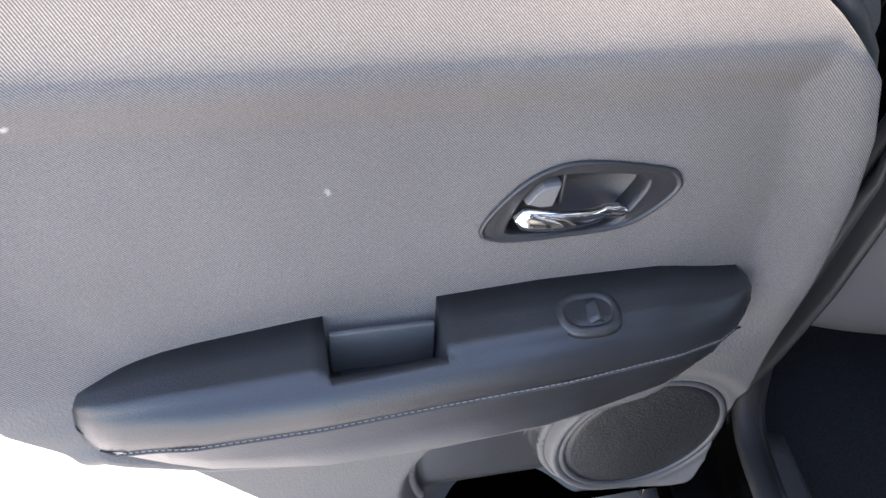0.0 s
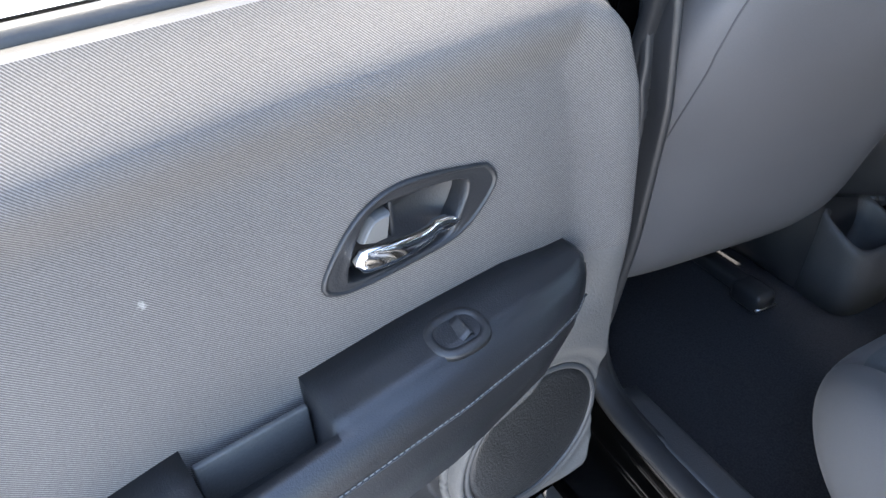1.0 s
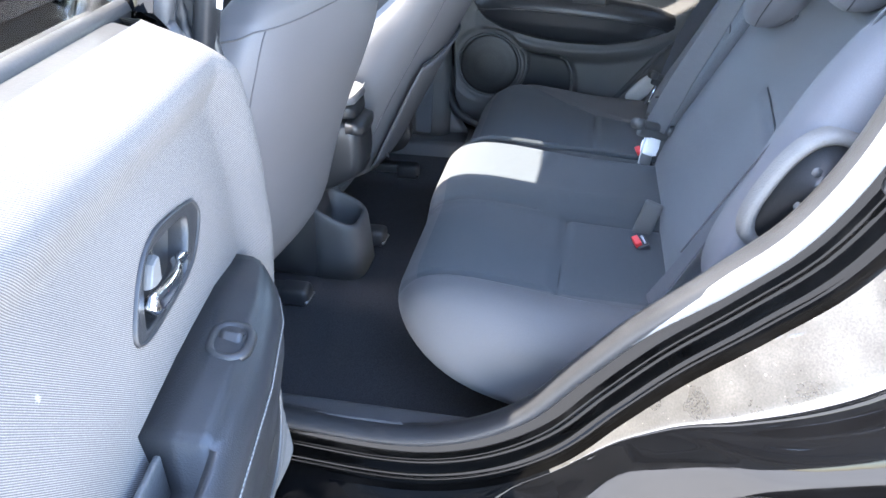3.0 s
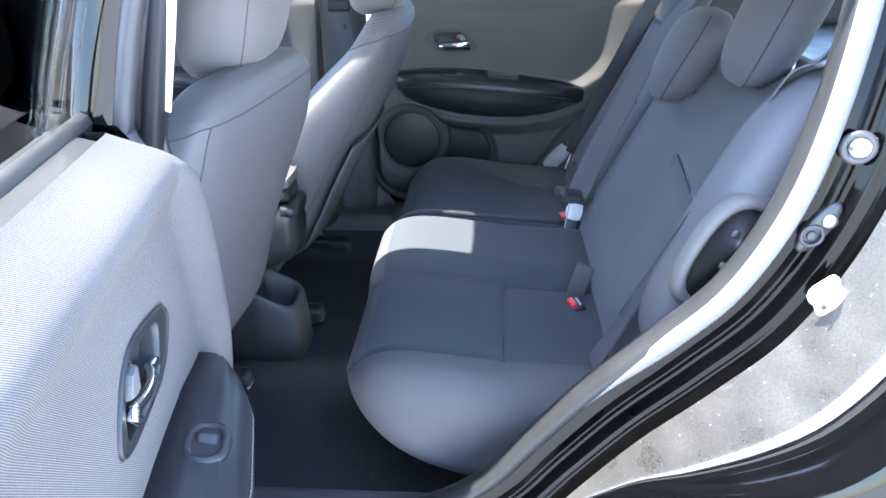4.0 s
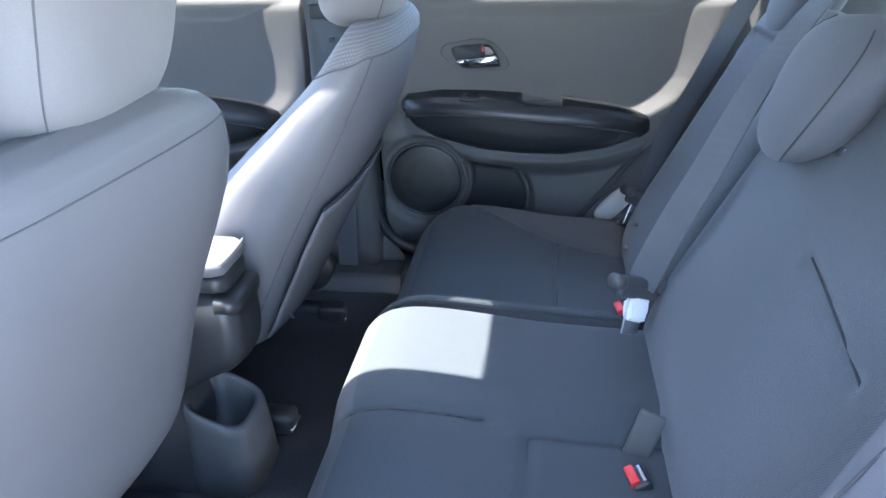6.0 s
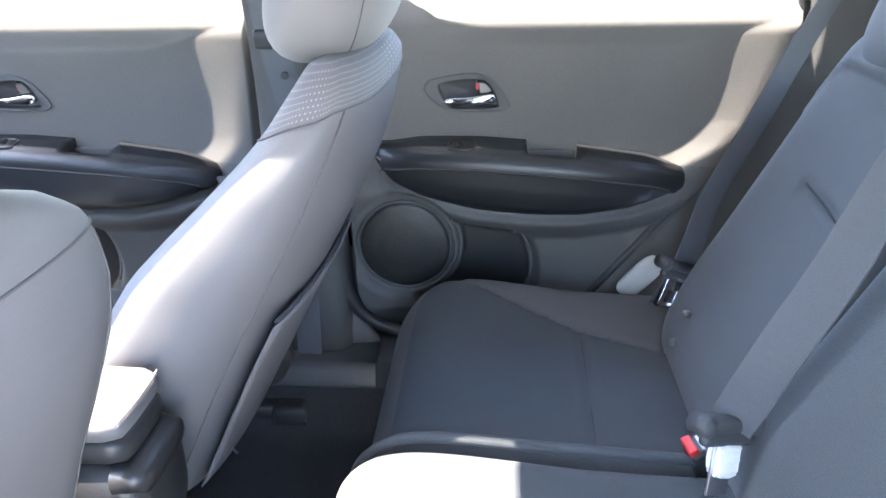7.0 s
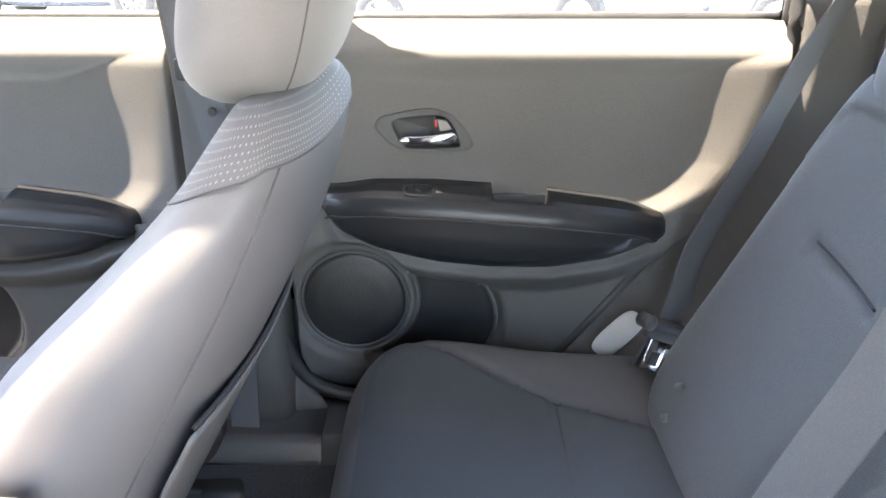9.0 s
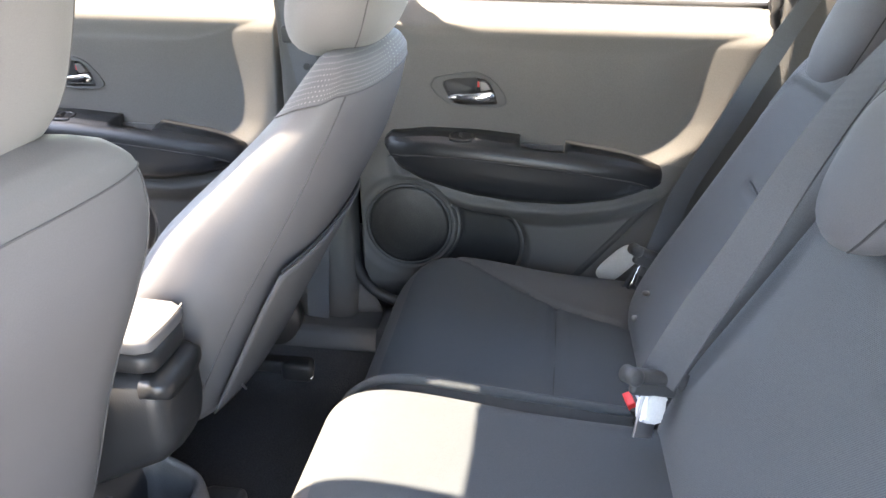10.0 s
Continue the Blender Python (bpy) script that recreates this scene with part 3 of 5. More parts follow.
def sill_inside():
    # scuff plates along the far door, in two lengths
    part("sill_box", block("sill_box", (0.15, 2.1, 0.20), (1.750, 0.6, 0.345), M_PAINT, 0.02), car)
    for y0, y1 in ((-0.02, 0.4995), (0.5005, 1.3)):
        part("scuff_plate", sheet("scuff_plate", lambda u, v: (1.750 - 0.125 * v, y0 + (y1 - y0) * u, 0.470 - 0.012 * math.sin(v * 3.0) - 0.085 * step(0.72, 1.0, v)), 10, 14, M_TRIM_DARK, 0.004), car, "grey plastic sill scuff plate")
    part("scuff_plate", sheet("scuff_plate", lambda u, v: (0.475 + 0.09 * v, 0.30 + 0.34 * u, 0.486 - 0.03 * v - 0.07 * step(0.55, 1.0, v)), 10, 12, M_TRIM_DARK, 0.004), car, "dark plastic sill scuff plate")
    part("pillar_base", sheet("pillar_base", lambda u, v: (1.760 - 0.035 * u - 0.03 * step(0.35, 0.0, v), 0.585 + 0.20 * u + 0.05 * (1 - v) * u - 0.085 * step(0.35, 0.0, v) * (1 - u), 0.462 + 0.36 * v), 14, 20, M_TRIM, 0.004), car, "grey plastic pillar base cover")
    part("door_seal", tube("door_seal", smooth_line([(1.750, 0.575, 1.13), (1.740, 0.582, 0.95), (1.735, 0.585, 0.78), (1.735, 0.575, 0.64), (1.735, 0.54, 0.54), (1.735, 0.47, 0.497), (1.735, 0.36, 0.49), (1.735, 0.15, 0.49)], 8), 0.012, M_RUBBER, 10), car, "black rubber door seal")
    # cover behind the far door's rear edge
    def foot(u, v):
        z = 0.46 + 0.72 * v
        y = 0.47 + (lerp_table(Y_REAR, max(0.83 + (z - 0.83) / 0.94, 0.47)) - 0.47) * 0.94 + 0.012
        w = u ** 1.3
        return (1.760 - 0.016 * step(0.0, 0.12, u) - 0.055 * w, y - 0.19 * u + 0.012 * math.sin(math.pi * u), z - 0.004 * math.sin(9 * u))
    part("pillar_foot", sheet("pillar_foot", foot, 18, 24, M_TRIM, 0.004), car, "grey plastic rear pillar cover")
    part("pillar_seal", tube("pillar_seal", [Vector(foot(0.03, v)) + Vector((-0.006, 0, 0)) for v in np.linspace(0.0, 1.0, 40)], 0.011, M_RUBBER, 8), car, "black rubber door seal")



sill_inside()
# added backing that stops outside light leaking past the far door's edges
part("inner_panel", block("inner_panel", (0.01, 0.34, 0.26), (1.80, 0.50, 0.52), M_BLACK, 0.003), car)
part("inner_panel", block("inner_panel", (0.01, 0.44, 0.64), (1.80, -0.27, 0.80), M_BLACK, 0.003), car)

# latch striker and rubber stops on the jamb
def striker():
    st = thing("door_striker", "bare steel latch striker bolted to the jamb", "striker", at=(0.40, -0.14, 1.0))
    part("plate", loft("plate", [[Vector((x, -0.1465 + (g * math.cos(a) * 0.016 - g * math.sin(a) * 0.012), 1.003 + (g * math.sin(a) * 0.030 - g * math.cos(a) * 0.004))) for a in (2 * math.pi * k / 32 for k in range(32))] for x, g in ((0.416, 1.0), (0.404, 1.0), (0.4015, 0.9))], M_BLACK), st, "black oval base plate")
    part("bolt", disc("bolt", (0.400, -0.155, 1.012), (-1, 0, 0), 0.0085, 0.006, M_STEEL, 18, 0.003), st, "round steel bolt head")
    part("bolt", disc("bolt", (0.3985, -0.139, 0.995), (-1, 0, 0), 0.006, 0.006, M_BLACK, 18, 0.002), st, "black recessed bolt")
    part("collar", ringtube("collar", (0.3995, -0.139, 0.995), (-1, 0, 0), 0.0115, 0.0022, M_RUBBER, 28), st, "black ring round the bolt")
    stop = thing("rubber_stop", "round pale rubber door stop on the jamb", "door stop", at=(0.40, -0.17, 1.1))
    part("pad", disc("pad", (0.402, -0.168, 1.095), (-1, 0.3, 0), 0.012, 0.012, M_STEEL, 20, 0.005), stop)
    part("collar", ringtube("collar", (0.405, -0.167, 1.095), (-1, 0.3, 0), 0.0145, 0.0045, M_RUBBER, 24), stop)
    tag = thing("white_clip", "white plastic clip with a small hole stuck to the dusty jamb", "clip", at=(0.375, -0.155, 0.94))
    def clip(u, v):
        a = 2 * math.pi * u
        w = v * (0.019 + 0.003 * math.sin(2 * a + 0.6) + 0.0025 * math.cos(4 * a))
        return (0.366 - 0.004 * math.cos(math.pi * v), -0.155 + w * 0.9 * math.cos(a) - 0.004 * v * math.sin(a), 0.938 + w * 1.25 * math.sin(a))
    part("plate", sheet("plate", clip, 36, 6, M_WHITE, 0.003), tag)
    part("hole", disc("hole", (0.3585, -0.150, 0.928), (-1, 0, 0), 0.003, 0.002, M_BLACK, 12), tag, "dark hole")


striker()


# ---- doors ----
SPEAKER = [0.454, 0.669]  # centre of the loudspeaker, y and z
POCKET = [0.315, 0.615]  # centre of the storage pocket
ARM_TOP = [(-0.1, 0.8162), (-0.09, 0.8362), (-0.07, 0.842), (-0.03, 0.855), (0, 0.861), (0.1, 0.874), (0.2, 0.882), (0.3, 0.889), (0.4, 0.889), (0.45, 0.882), (0.475, 0.8802), (0.49, 0.8662)]
ARM_LOW = [(-0.1, 0.8141), (-0.07, 0.799), (0, 0.773), (0.1, 0.757), (0.2, 0.757), (0.3, 0.767), (0.4, 0.791), (0.46, 0.819), (0.49, 0.8621)]
ARM_OUT = [(-0.1, 0.004), (-0.09, 0.022), (-0.06, 0.042), (0.0, 0.058), (0.1, 0.066), (0.3, 0.064), (0.4, 0.052), (0.45, 0.036), (0.48, 0.018), (0.49, 0.006)]


def card_depth(y, z, rear=Y_REAR, hole=True):
    """How far the door's inner cover stands inwards of its reference plane."""
    d = -0.062 * step(1.078, 1.168, z) ** 1.3
    edge = min(y - lerp_table(rear, z), lerp_table(Y_FRONT, z) - y)
    back = (y - lerp_table(rear, z)) * (0.72 - 0.25 * step(0.92, 1.08, z))
    inset = min(step(0.02, 0.078, min(lerp_table(Y_FRONT, z) - y, 1.115 - z + 0.02)), step(0.004, 0.105, back))
    d += 0.012 - 0.022 * inset * step(0.77, 0.83, z)
    low = lerp_table(ARM_LOW, min(max(y, -0.08), 0.49))
    fore = step(0.40, 0.52, y)
    d += 0.012 * (1 - fore) * step(0.90, 0.80, z) - 0.012 * fore * step(0.90, 0.74, z) + 0.008 * bell(z - (low - 0.022), 0.010) * step(-0.15, -0.05, y) * (1 - fore)
    d -= 0.034 * (1 - fore) * step(low - 0.030, low - 0.075, z)
    r = math.hypot(y - SPEAKER[0], z - SPEAKER[1])
    if z < 0.80:
        pod = -0.016 + 0.008 * step(0.094, 0.104, r)
        d += (pod - d) * step(0.128, 0.108, r)
        d -= 0.045 * step(0.150, 0.118, math.hypot((y - POCKET[0]) * 1.05, (z - POCKET[1]) * 1.05)) * step(0.106, 0.122, r) * step(low - 0.04, low - 0.07, z)
    if hole:
        if abs(y - HANDLE.x) < 0.1 and abs(z - HANDLE.y) < 0.06:
            d -= 0.036 * step(0.97, 0.80, handle_share(y, z, BEZEL_R))
    d -= 0.05 * step(0.014, 0.0, edge) + 0.03 * step(0.53, 0.47, z)
    return d


def arm_ring(y, cup):
    top, low, out = lerp_table(ARM_TOP, y), lerp_table(ARM_LOW, y), lerp_table(ARM_OUT, y)
    base, h = 0.002, top - low
    drop = 0.056 if cup else 0.0
    edge = 0.013 if cup else 0.0
    pts = [(base - 0.016, top + 0.010 - drop), (base + out * 0.26, top + 0.006 - drop), (base + out * 0.50, top + 0.002 - drop), (base + out * 0.63, top - (drop if cup else -0.001)),
           (base + out * 0.66, top - 0.0025), (base + out * 0.78, top - 0.005), (base + out * 0.88, top - 0.011), (base + out * 0.97, top - 0.020), (base + out, top - 0.030),
           (base + out * 0.985, top - 0.036), (base + out * 0.97, top - 0.042), (base + out * 0.965, top - min(0.062, h * 0.6)), (base + out * 0.92, low + h * 0.20), (base + out * 0.70, low + h * 0.04), (base - 0.006, low)]
    return [Vector((1.71 - d, y, max(min(z, top + 0.010), low))) for d, z in pts]


HANDLE = Vector((0.314, 0.9785))
# outlines of the handle's surround and of its opening, in millimetres from the centre
BEZEL = [(-80, -19), (-63, -32), (-14, -33), (31, -30), (56, -20), (79, 4), (76, 18), (63, 26), (2, 37), (-31, 33), (-57, 15)]
MOUTH = [(-59, -21), (-51, 2), (-38, 21), (-17, 27), (43, 21), (53, 10), (42, -13), (30, -27), (2, -29), (-52, -27)]


def outline_radius(points, per=10):
    """Distance of a closed outline from its centre, by angle."""
    line = fine([Vector((a / 1000, b / 1000, 0)) for a, b in points], per)
    pairs = sorted((math.atan2(p.y, p.x), p.length) for p in line)
    pairs = [(pairs[-1][0] - 2 * math.pi, pairs[-1][1])] + pairs + [(pairs[0][0] + 2 * math.pi, pairs[0][1])]
    return [a for a, r in pairs], [r for a, r in pairs]


BEZEL_R, MOUTH_R = outline_radius(BEZEL), outline_radius(MOUTH)


def handle_share(y, z, table):
    p, q = y - HANDLE.x, z - HANDLE.y
    return math.hypot(p, q) / float(np.interp(math.atan2(q, p), *table))


def handle_ring(table, n, grow, d):
    out = []
    for k in range(n):
        t = -math.pi + 2 * math.pi * (k + 0.5) / n
        r = float(np.interp(t, *table)) + grow
        out.append(Vector((1.71 - d, HANDLE.x + r * math.cos(t), HANDLE.y + r * math.sin(t))))
    return out


def door(name, label, place, rear=Y_REAR, mark=0.012, cloth=M_NAP):
    """A rear side door: cover, armrest, handle, switch, loudspeaker, glass, frame and outer skin."""
    flip = place.determinant() < 0
    th = thing(name, label, "car door", at=place @ Vector((1.75, 0.54, 0.5)))

    def dpart(pname, me, parent=None, plabel=""):
        me.transform(place)
        if flip:
            me.flip_normals()
        return part(pname, me, parent or th, plabel)

    def card(u, v):
        z = 0.47 + 0.68 * v
        a, b = lerp_table(rear, z), lerp_table(Y_FRONT, z)
        y = a + (b - a) * (0.5 - 0.5 * math.cos(math.pi * u)) * 0.35 + (b - a) * u * 0.65
        return (1.71 - card_depth(y, z, rear), y, z)

    def card_mat(u, v):
        p = card(u, v)
        low = lerp_table(ARM_LOW, min(max(p[1], -0.08), 0.49))
        if handle_share(p[1], p[2], BEZEL_R) < 0.95:
            return 2
        return 0 if p[2] > 0.845 + 0.02 * step(0.2, 0.5, p[1]) else 1
    cover = sheet("door_cover", card, 190, 190, [cloth, M_TRIM, M_BLACK], 0.0, pick=card_mat)
    uv = cover.uv_layers.new(name="cloth")
    where = np.empty(len(cover.vertices) * 3)
    cover.vertices.foreach_get("co", where)
    loops = np.empty(len(cover.loops), dtype=np.int32)
    cover.loops.foreach_get("vertex_index", loops)
    uv.data.foreach_set("uv", where.reshape(-1, 3)[loops][:, 1:3].ravel())
    dpart("door_cover", cover, None, "grey twill cloth over a grained plastic lower panel")

    rings, ys = [], [-0.1, -0.098, -0.094, -0.086, -0.07, -0.05, -0.02, 0.01, 0.04, 0.07, 0.095, 0.1085]
    rings += [arm_ring(y, False) for y in ys] + [arm_ring(y, True) for y in (0.1105, 0.14, 0.17, 0.2005)]
    rings += [arm_ring(y, False) for y in (0.2025, 0.215, 0.25, 0.29, 0.33, 0.37, 0.40, 0.43, 0.45, 0.465, 0.475, 0.483, 0.488, 0.49)]
    arm = dpart("armrest", loft("armrest", rings, [M_LEATHER, M_BLACK], pick=lambda a, i: 1 if 11 <= a <= 15 and (i < 4 or i == 14) else 0), None, "padded black vinyl armrest with a pull cup")
    # the thread along the armrest's edge
    verts, faces = [], []
    ysn = np.arange(-0.06, 0.47, 0.0052)
    for y in ysn:
        a, b = [Vector((1.71 - 0.002 - lerp_table(ARM_OUT, yy) * 0.99 - 0.0006, yy, lerp_table(ARM_TOP, yy) - 0.0345)) for yy in (y, y + 0.0034)]
        o = len(verts)
        verts += [a + Vector((0, 0, 0.0006)), b + Vector((0, 0, 0.0006)), b + Vector((-0.0009, 0, 0)), a + Vector((-0.0009, 0, 0)), a - Vector((0, 0, 0.0006)), b - Vector((0, 0, 0.0006))]
        faces += [(o, o + 1, o + 2, o + 3), (o + 3, o + 2, o + 5, o + 4), (o, o + 3, o + 4), (o + 1, o + 5, o + 2)]
    dpart("stitching", mesh_of("stitching", verts, faces, M_THREAD, False), arm, "pale grey thread")
    seam = [Vector((1.71 - 0.002 - lerp_table(ARM_OUT, y) * 0.985 - 0.0005, y, lerp_table(ARM_TOP, y) - 0.0372)) for y in np.linspace(-0.075, 0.48, 70)]
    dpart("seam", tube("seam", seam, 0.0013, M_SEAM, 6), arm)
    dpart("cup_liner", block("cup_liner", (0.040, 0.076, 0.006), (1.689, 0.157, 0.8285), M_LEATHER, 0.002), arm, "black plastic cup liner")

    dpart("cup_back", block("cup_back", (0.006, 0.088, 0.048), (1.707, 0.1555, 0.852), M_TRIM, 0.002), arm, "grey plastic back of the pull cup")

    # window switch
    sw = Vector((1.682, 0.322, 0.8925))
    loops = []
    for grow, up in ((0.004, -0.004), (0.003, 0.0005), (-0.001, 0.0018), (-0.004, 0.0008), (-0.006, -0.004)):
        loops.append([sw + Vector(((0.017 + grow) * math.copysign(abs(math.sin(t)) ** 0.8, math.sin(t)), (0.024 + grow) * math.copysign(abs(math.cos(t)) ** 0.7, math.cos(t)), up + 0.2 * (0.017 + grow) * math.sin(t))) for t in (2 * math.pi * k / 32 for k in range(32))])
    swo = dpart("window_switch", loft("window_switch", loops, M_BLACK), None, "black window switch in an oval surround")
    dpart("rocker", sheet("rocker", lambda u, v: (sw.x + (v - 0.5) * 0.02, sw.y + (u - 0.5) * 0.026, sw.z - 0.001 + 0.004 * (v - 0.5) + 0.005 * step(0.35, 0.75, u) - 0.006 * step(0.78, 0.98, u)), 14, 4, M_BLACK, 0.002), swo)

    # inner handle: a broad surround sloping into the mouth, a chrome lever and a lock tab
    n = 88
    lay = card_depth(HANDLE.x, HANDLE.y, rear, False) - 0.001
    loops = [handle_ring(BEZEL_R, n, g, lay + d) for g, d in ((0.0012, -0.003), (0.0010, 0.0032), (-0.0004, 0.0046), (-0.0022, 0.0042), (-0.0030, 0.0026))]
    a, b = handle_ring(BEZEL_R, n, -0.0045, lay + 0.0028), handle_ring(MOUTH_R, n, 0.003, lay + 0.0018)
    loops += [a, [p.lerp(q, 0.5) for p, q in zip(a, b)], b] + [handle_ring(MOUTH_R, n, g, lay + d) for g, d in ((0.0010, 0.0024), (-0.0004, 0.0012), (-0.0016, -0.004), (-0.003, -0.020))]
    bz = dpart("handle_surround", loft("handle_surround", loops, M_BLACK if cloth is M_TWILL else M_TRIM, cap=False), None, "dark plastic leaf-shaped handle surround")
    edge = handle_ring(MOUTH_R, n, -0.002, lay - 0.015)
    hub = Vector((1.71 - lay + 0.022, HANDLE.x, HANDLE.y))
    dpart("handle_dish", sheet("handle_dish", lambda u, v: hub.lerp(edge[int(round(u * n)) % n], v) + Vector((0.006 * (1 - v ** 3), 0, 0)), n, 8, M_BLACK if cloth is M_TWILL else M_TRIM_DARK), bz, "dark hollow behind the lever")
    lever = []
    for i in range(19):
        t = i / 18
        y = HANDLE.x - 0.0545 + 0.098 * t
        lo, hi = HANDLE.y - 0.0195 - 0.002 * t, HANDLE.y + lerp_table([(0, 0.003), (0.25, -0.001), (0.6, -0.006), (1, -0.0095)], t)
        end = math.sqrt(max(0.02, 1 - abs(2 * t - 1) ** 14))
        out = lay - 0.002 + 0.010 * math.sin(math.pi * min(1, t * 1.1 + 0.15)) ** 0.6
        c, hgt = (lo + hi) / 2, (hi - lo) / 2 * end
        lever.append([Vector((1.71 - out - 0.0048 * math.copysign(abs(math.cos(w)) ** 0.8, math.cos(w)), y, c + hgt * math.copysign(abs(math.sin(w)) ** 0.75, math.sin(w)))) for w in (2 * math.pi * k / 20 for k in range(20))])
    hd = dpart("handle_lever", loft("handle_lever", lever, M_CHROME), bz, "polished chrome pull lever")
    tab = []
    for x, grow in ((0.012, 0.0), (-0.003, 0.0), (-0.006, -0.0012), (-0.0072, -0.003)):
        corners = [(-0.047, 0.005), (-0.040, 0.015), (-0.034, 0.0205), (-0.026, 0.0215), (-0.0205, 0.0215), (-0.0225, 0.011), (-0.025, 0.001), (-0.036, 0.001)]
        tab.append([Vector((1.71 - lay + x, HANDLE.x + p + (-0.034 - p) * -grow * 60, HANDLE.y + q + (0.011 - q) * -grow * 60)) for p, q in corners])
    dpart("lock_tab", loft("lock_tab", tab, M_TAB, False), bz, "satin grey lock tab")
    dpart("lock_divider", block("lock_divider", (0.024, 0.0035, 0.030), (1.722 - lay, HANDLE.x - 0.0165, HANDLE.y + 0.0105), M_BLACK, 0.0012), bz)
    if mark > 0.005:
        dpart("lock_mark", block("lock_mark", (0.0025, 0.0045, mark), (1.7105 - lay, HANDLE.x - 0.0195, HANDLE.y + 0.013), M_RED, 0.0008), bz)

    # loudspeaker
    c = Vector((1.71 + 0.012, *SPEAKER))
    sp = dpart("speaker_grille", disc("speaker_grille", c, (-1, 0, 0), 0.0925, 0.02, M_GRILLE, 56, 0.007, 10), None, "round black loudspeaker grille")
    dpart("speaker_ring", ringtube("speaker_ring", c, (-1, 0, 0), 0.0955, 0.0038, M_TRIM_DARK, 64, 10, 0.9), sp)

    # storage pocket: black liner and its rim
    def pocket_reach(a):
        reach = 0.1215
        while reach > 0.01:
            y, z = POCKET[0] + reach * math.cos(a), POCKET[1] + reach * math.sin(a)
            if math.hypot(y - SPEAKER[0], z - SPEAKER[1]) > 0.1125 and 0.49 < z < lerp_table(ARM_LOW, min(max(y, -0.08), 0.49)) - 0.052:
                break
            reach -= 0.001
        return reach

    def liner(u, v):
        a = 2 * math.pi * u
        q = pocket_reach(a) * v
        y, z = POCKET[0] + q * math.cos(a), POCKET[1] + q * math.sin(a)
        return (1.71 - card_depth(y, z, rear) - 0.004 + 0.006 * v ** 8, y, z)
    dpart("pocket_liner", sheet("pocket_liner", liner, 90, 14, M_BLACK), None, "black moulded storage pocket")
    lip = []
    for a in np.linspace(0.15 * math.pi, 1.15 * math.pi, 70):
        y, z = POCKET[0] + 0.1225 * math.cos(a), POCKET[1] + 0.1225 * math.sin(a)
        if math.hypot(y - SPEAKER[0], z - SPEAKER[1]) > 0.112 and z < lerp_table(ARM_LOW, min(max(y, -0.08), 0.49)) - 0.050:
            lip.append(Vector((1.71 - card_depth(y, z, rear) - 0.001, y, z)))
    seam2 = []
    for a in np.linspace(0.6 * math.pi, 1.6 * math.pi, 70):
        y, z = SPEAKER[0] + 0.1135 * math.cos(a), SPEAKER[1] + 0.1135 * math.sin(a)
        if math.hypot(y - POCKET[0], z - POCKET[1]) < 0.123 and z < lerp_table(ARM_LOW, y) - 0.048:
            seam2.append(Vector((1.71 - card_depth(y, z, rear) - 0.001, y, z)))
    dpart("pocket_rim", tube("pocket_rim", seam2, 0.006, M_TRIM, 8), None, "grey plastic edge between pocket and loudspeaker")
    dpart("pocket_rim", tube("pocket_rim", lip, 0.006, M_TRIM, 8), None, "grey plastic rim of the door pocket")

    # glass, its frame and the rubber at the belt
    dpart("window_glass", sheet("window_glass", lambda u, v: (1.79 - 0.13 * v ** 1.2, -0.25 + 0.70 * u, 1.13 + 0.33 * v), 10, 8, M_GLASS, 0.004), None, "clear side window").visible_shadow = False
    dpart("belt_cap", sheet("belt_cap", lambda u, v: (lerp_table([(0, 1.709 - card_depth(-0.27 + 0.72 * u, 1.15, rear)), (1, 1.784)], v), -0.27 + 0.72 * u, 1.1485 + 0.003 * v), 20, 3, M_RUBBER), None, "black rubber strip between cover and glass")
    dpart("belt_seal", tube("belt_seal", [(1.783, y, 1.15) for y in np.linspace(-0.27, 0.47, 12)], 0.009, M_RUBBER, 8, 1.2), None, "black rubber window seal")
    frame_line = smooth_line([(1.79, 0.50, 1.10), (1.755, 0.525, 1.25), (1.70, 0.53, 1.38), (1.675, 0.50, 1.45), (1.66, 0.30, 1.475), (1.66, 0.0, 1.47), (1.675, -0.16, 1.43), (1.72, -0.25, 1.30), (1.78, -0.285, 1.15)], 8)
    fr = dpart("window_frame", tube("window_frame", frame_line, 0.024, M_PAINT, 10, 1.3), None, "black window frame")
    inner = [p + Vector((-0.020, (0.24 - p.y) * 0.03, -0.008)) for p in frame_line]
    dpart("frame_seal", tube("frame_seal", inner, 0.012, M_RUBBER, 8), fr, "black rubber channel")

    # outer skin and closing edges
    def skin(u, v):
        z = 0.36 + 0.80 * v
        a, b = lerp_table(rear, max(z, 0.47)) - 0.02, lerp_table(Y_FRONT, max(z, 0.47)) + 0.025
        return (1.885 - 0.09 * step(0.75, 1.0, v) - 0.05 * step(0.25, 0.0, v), a + (b - a) * u, z)
    dpart("outer_skin", sheet("outer_skin", skin, 24, 24, M_PAINT, 0.0), None, "glossy black outer door skin")

    def edge_strip(table, off, v, u):
        z = 0.42 + 0.73 * v
        y = lerp_table(table, max(z, 0.47)) + off * (0.4 + 0.6 * math.sin(math.pi * 0.5 * u))
        return (1.75 + 0.125 * u - 0.06 * step(0.85, 1.0, v) * u, y, z)
    dpart("front_edge", sheet("front_edge", lambda u, v: edge_strip(Y_FRONT, 0.022, v, u), 8, 24, M_PAINT), None, "black painted door edge")
    dpart("rear_edge", sheet("rear_edge", lambda u, v: edge_strip(rear, -0.02, v, u), 8, 24, M_PAINT), None, "black painted door edge")
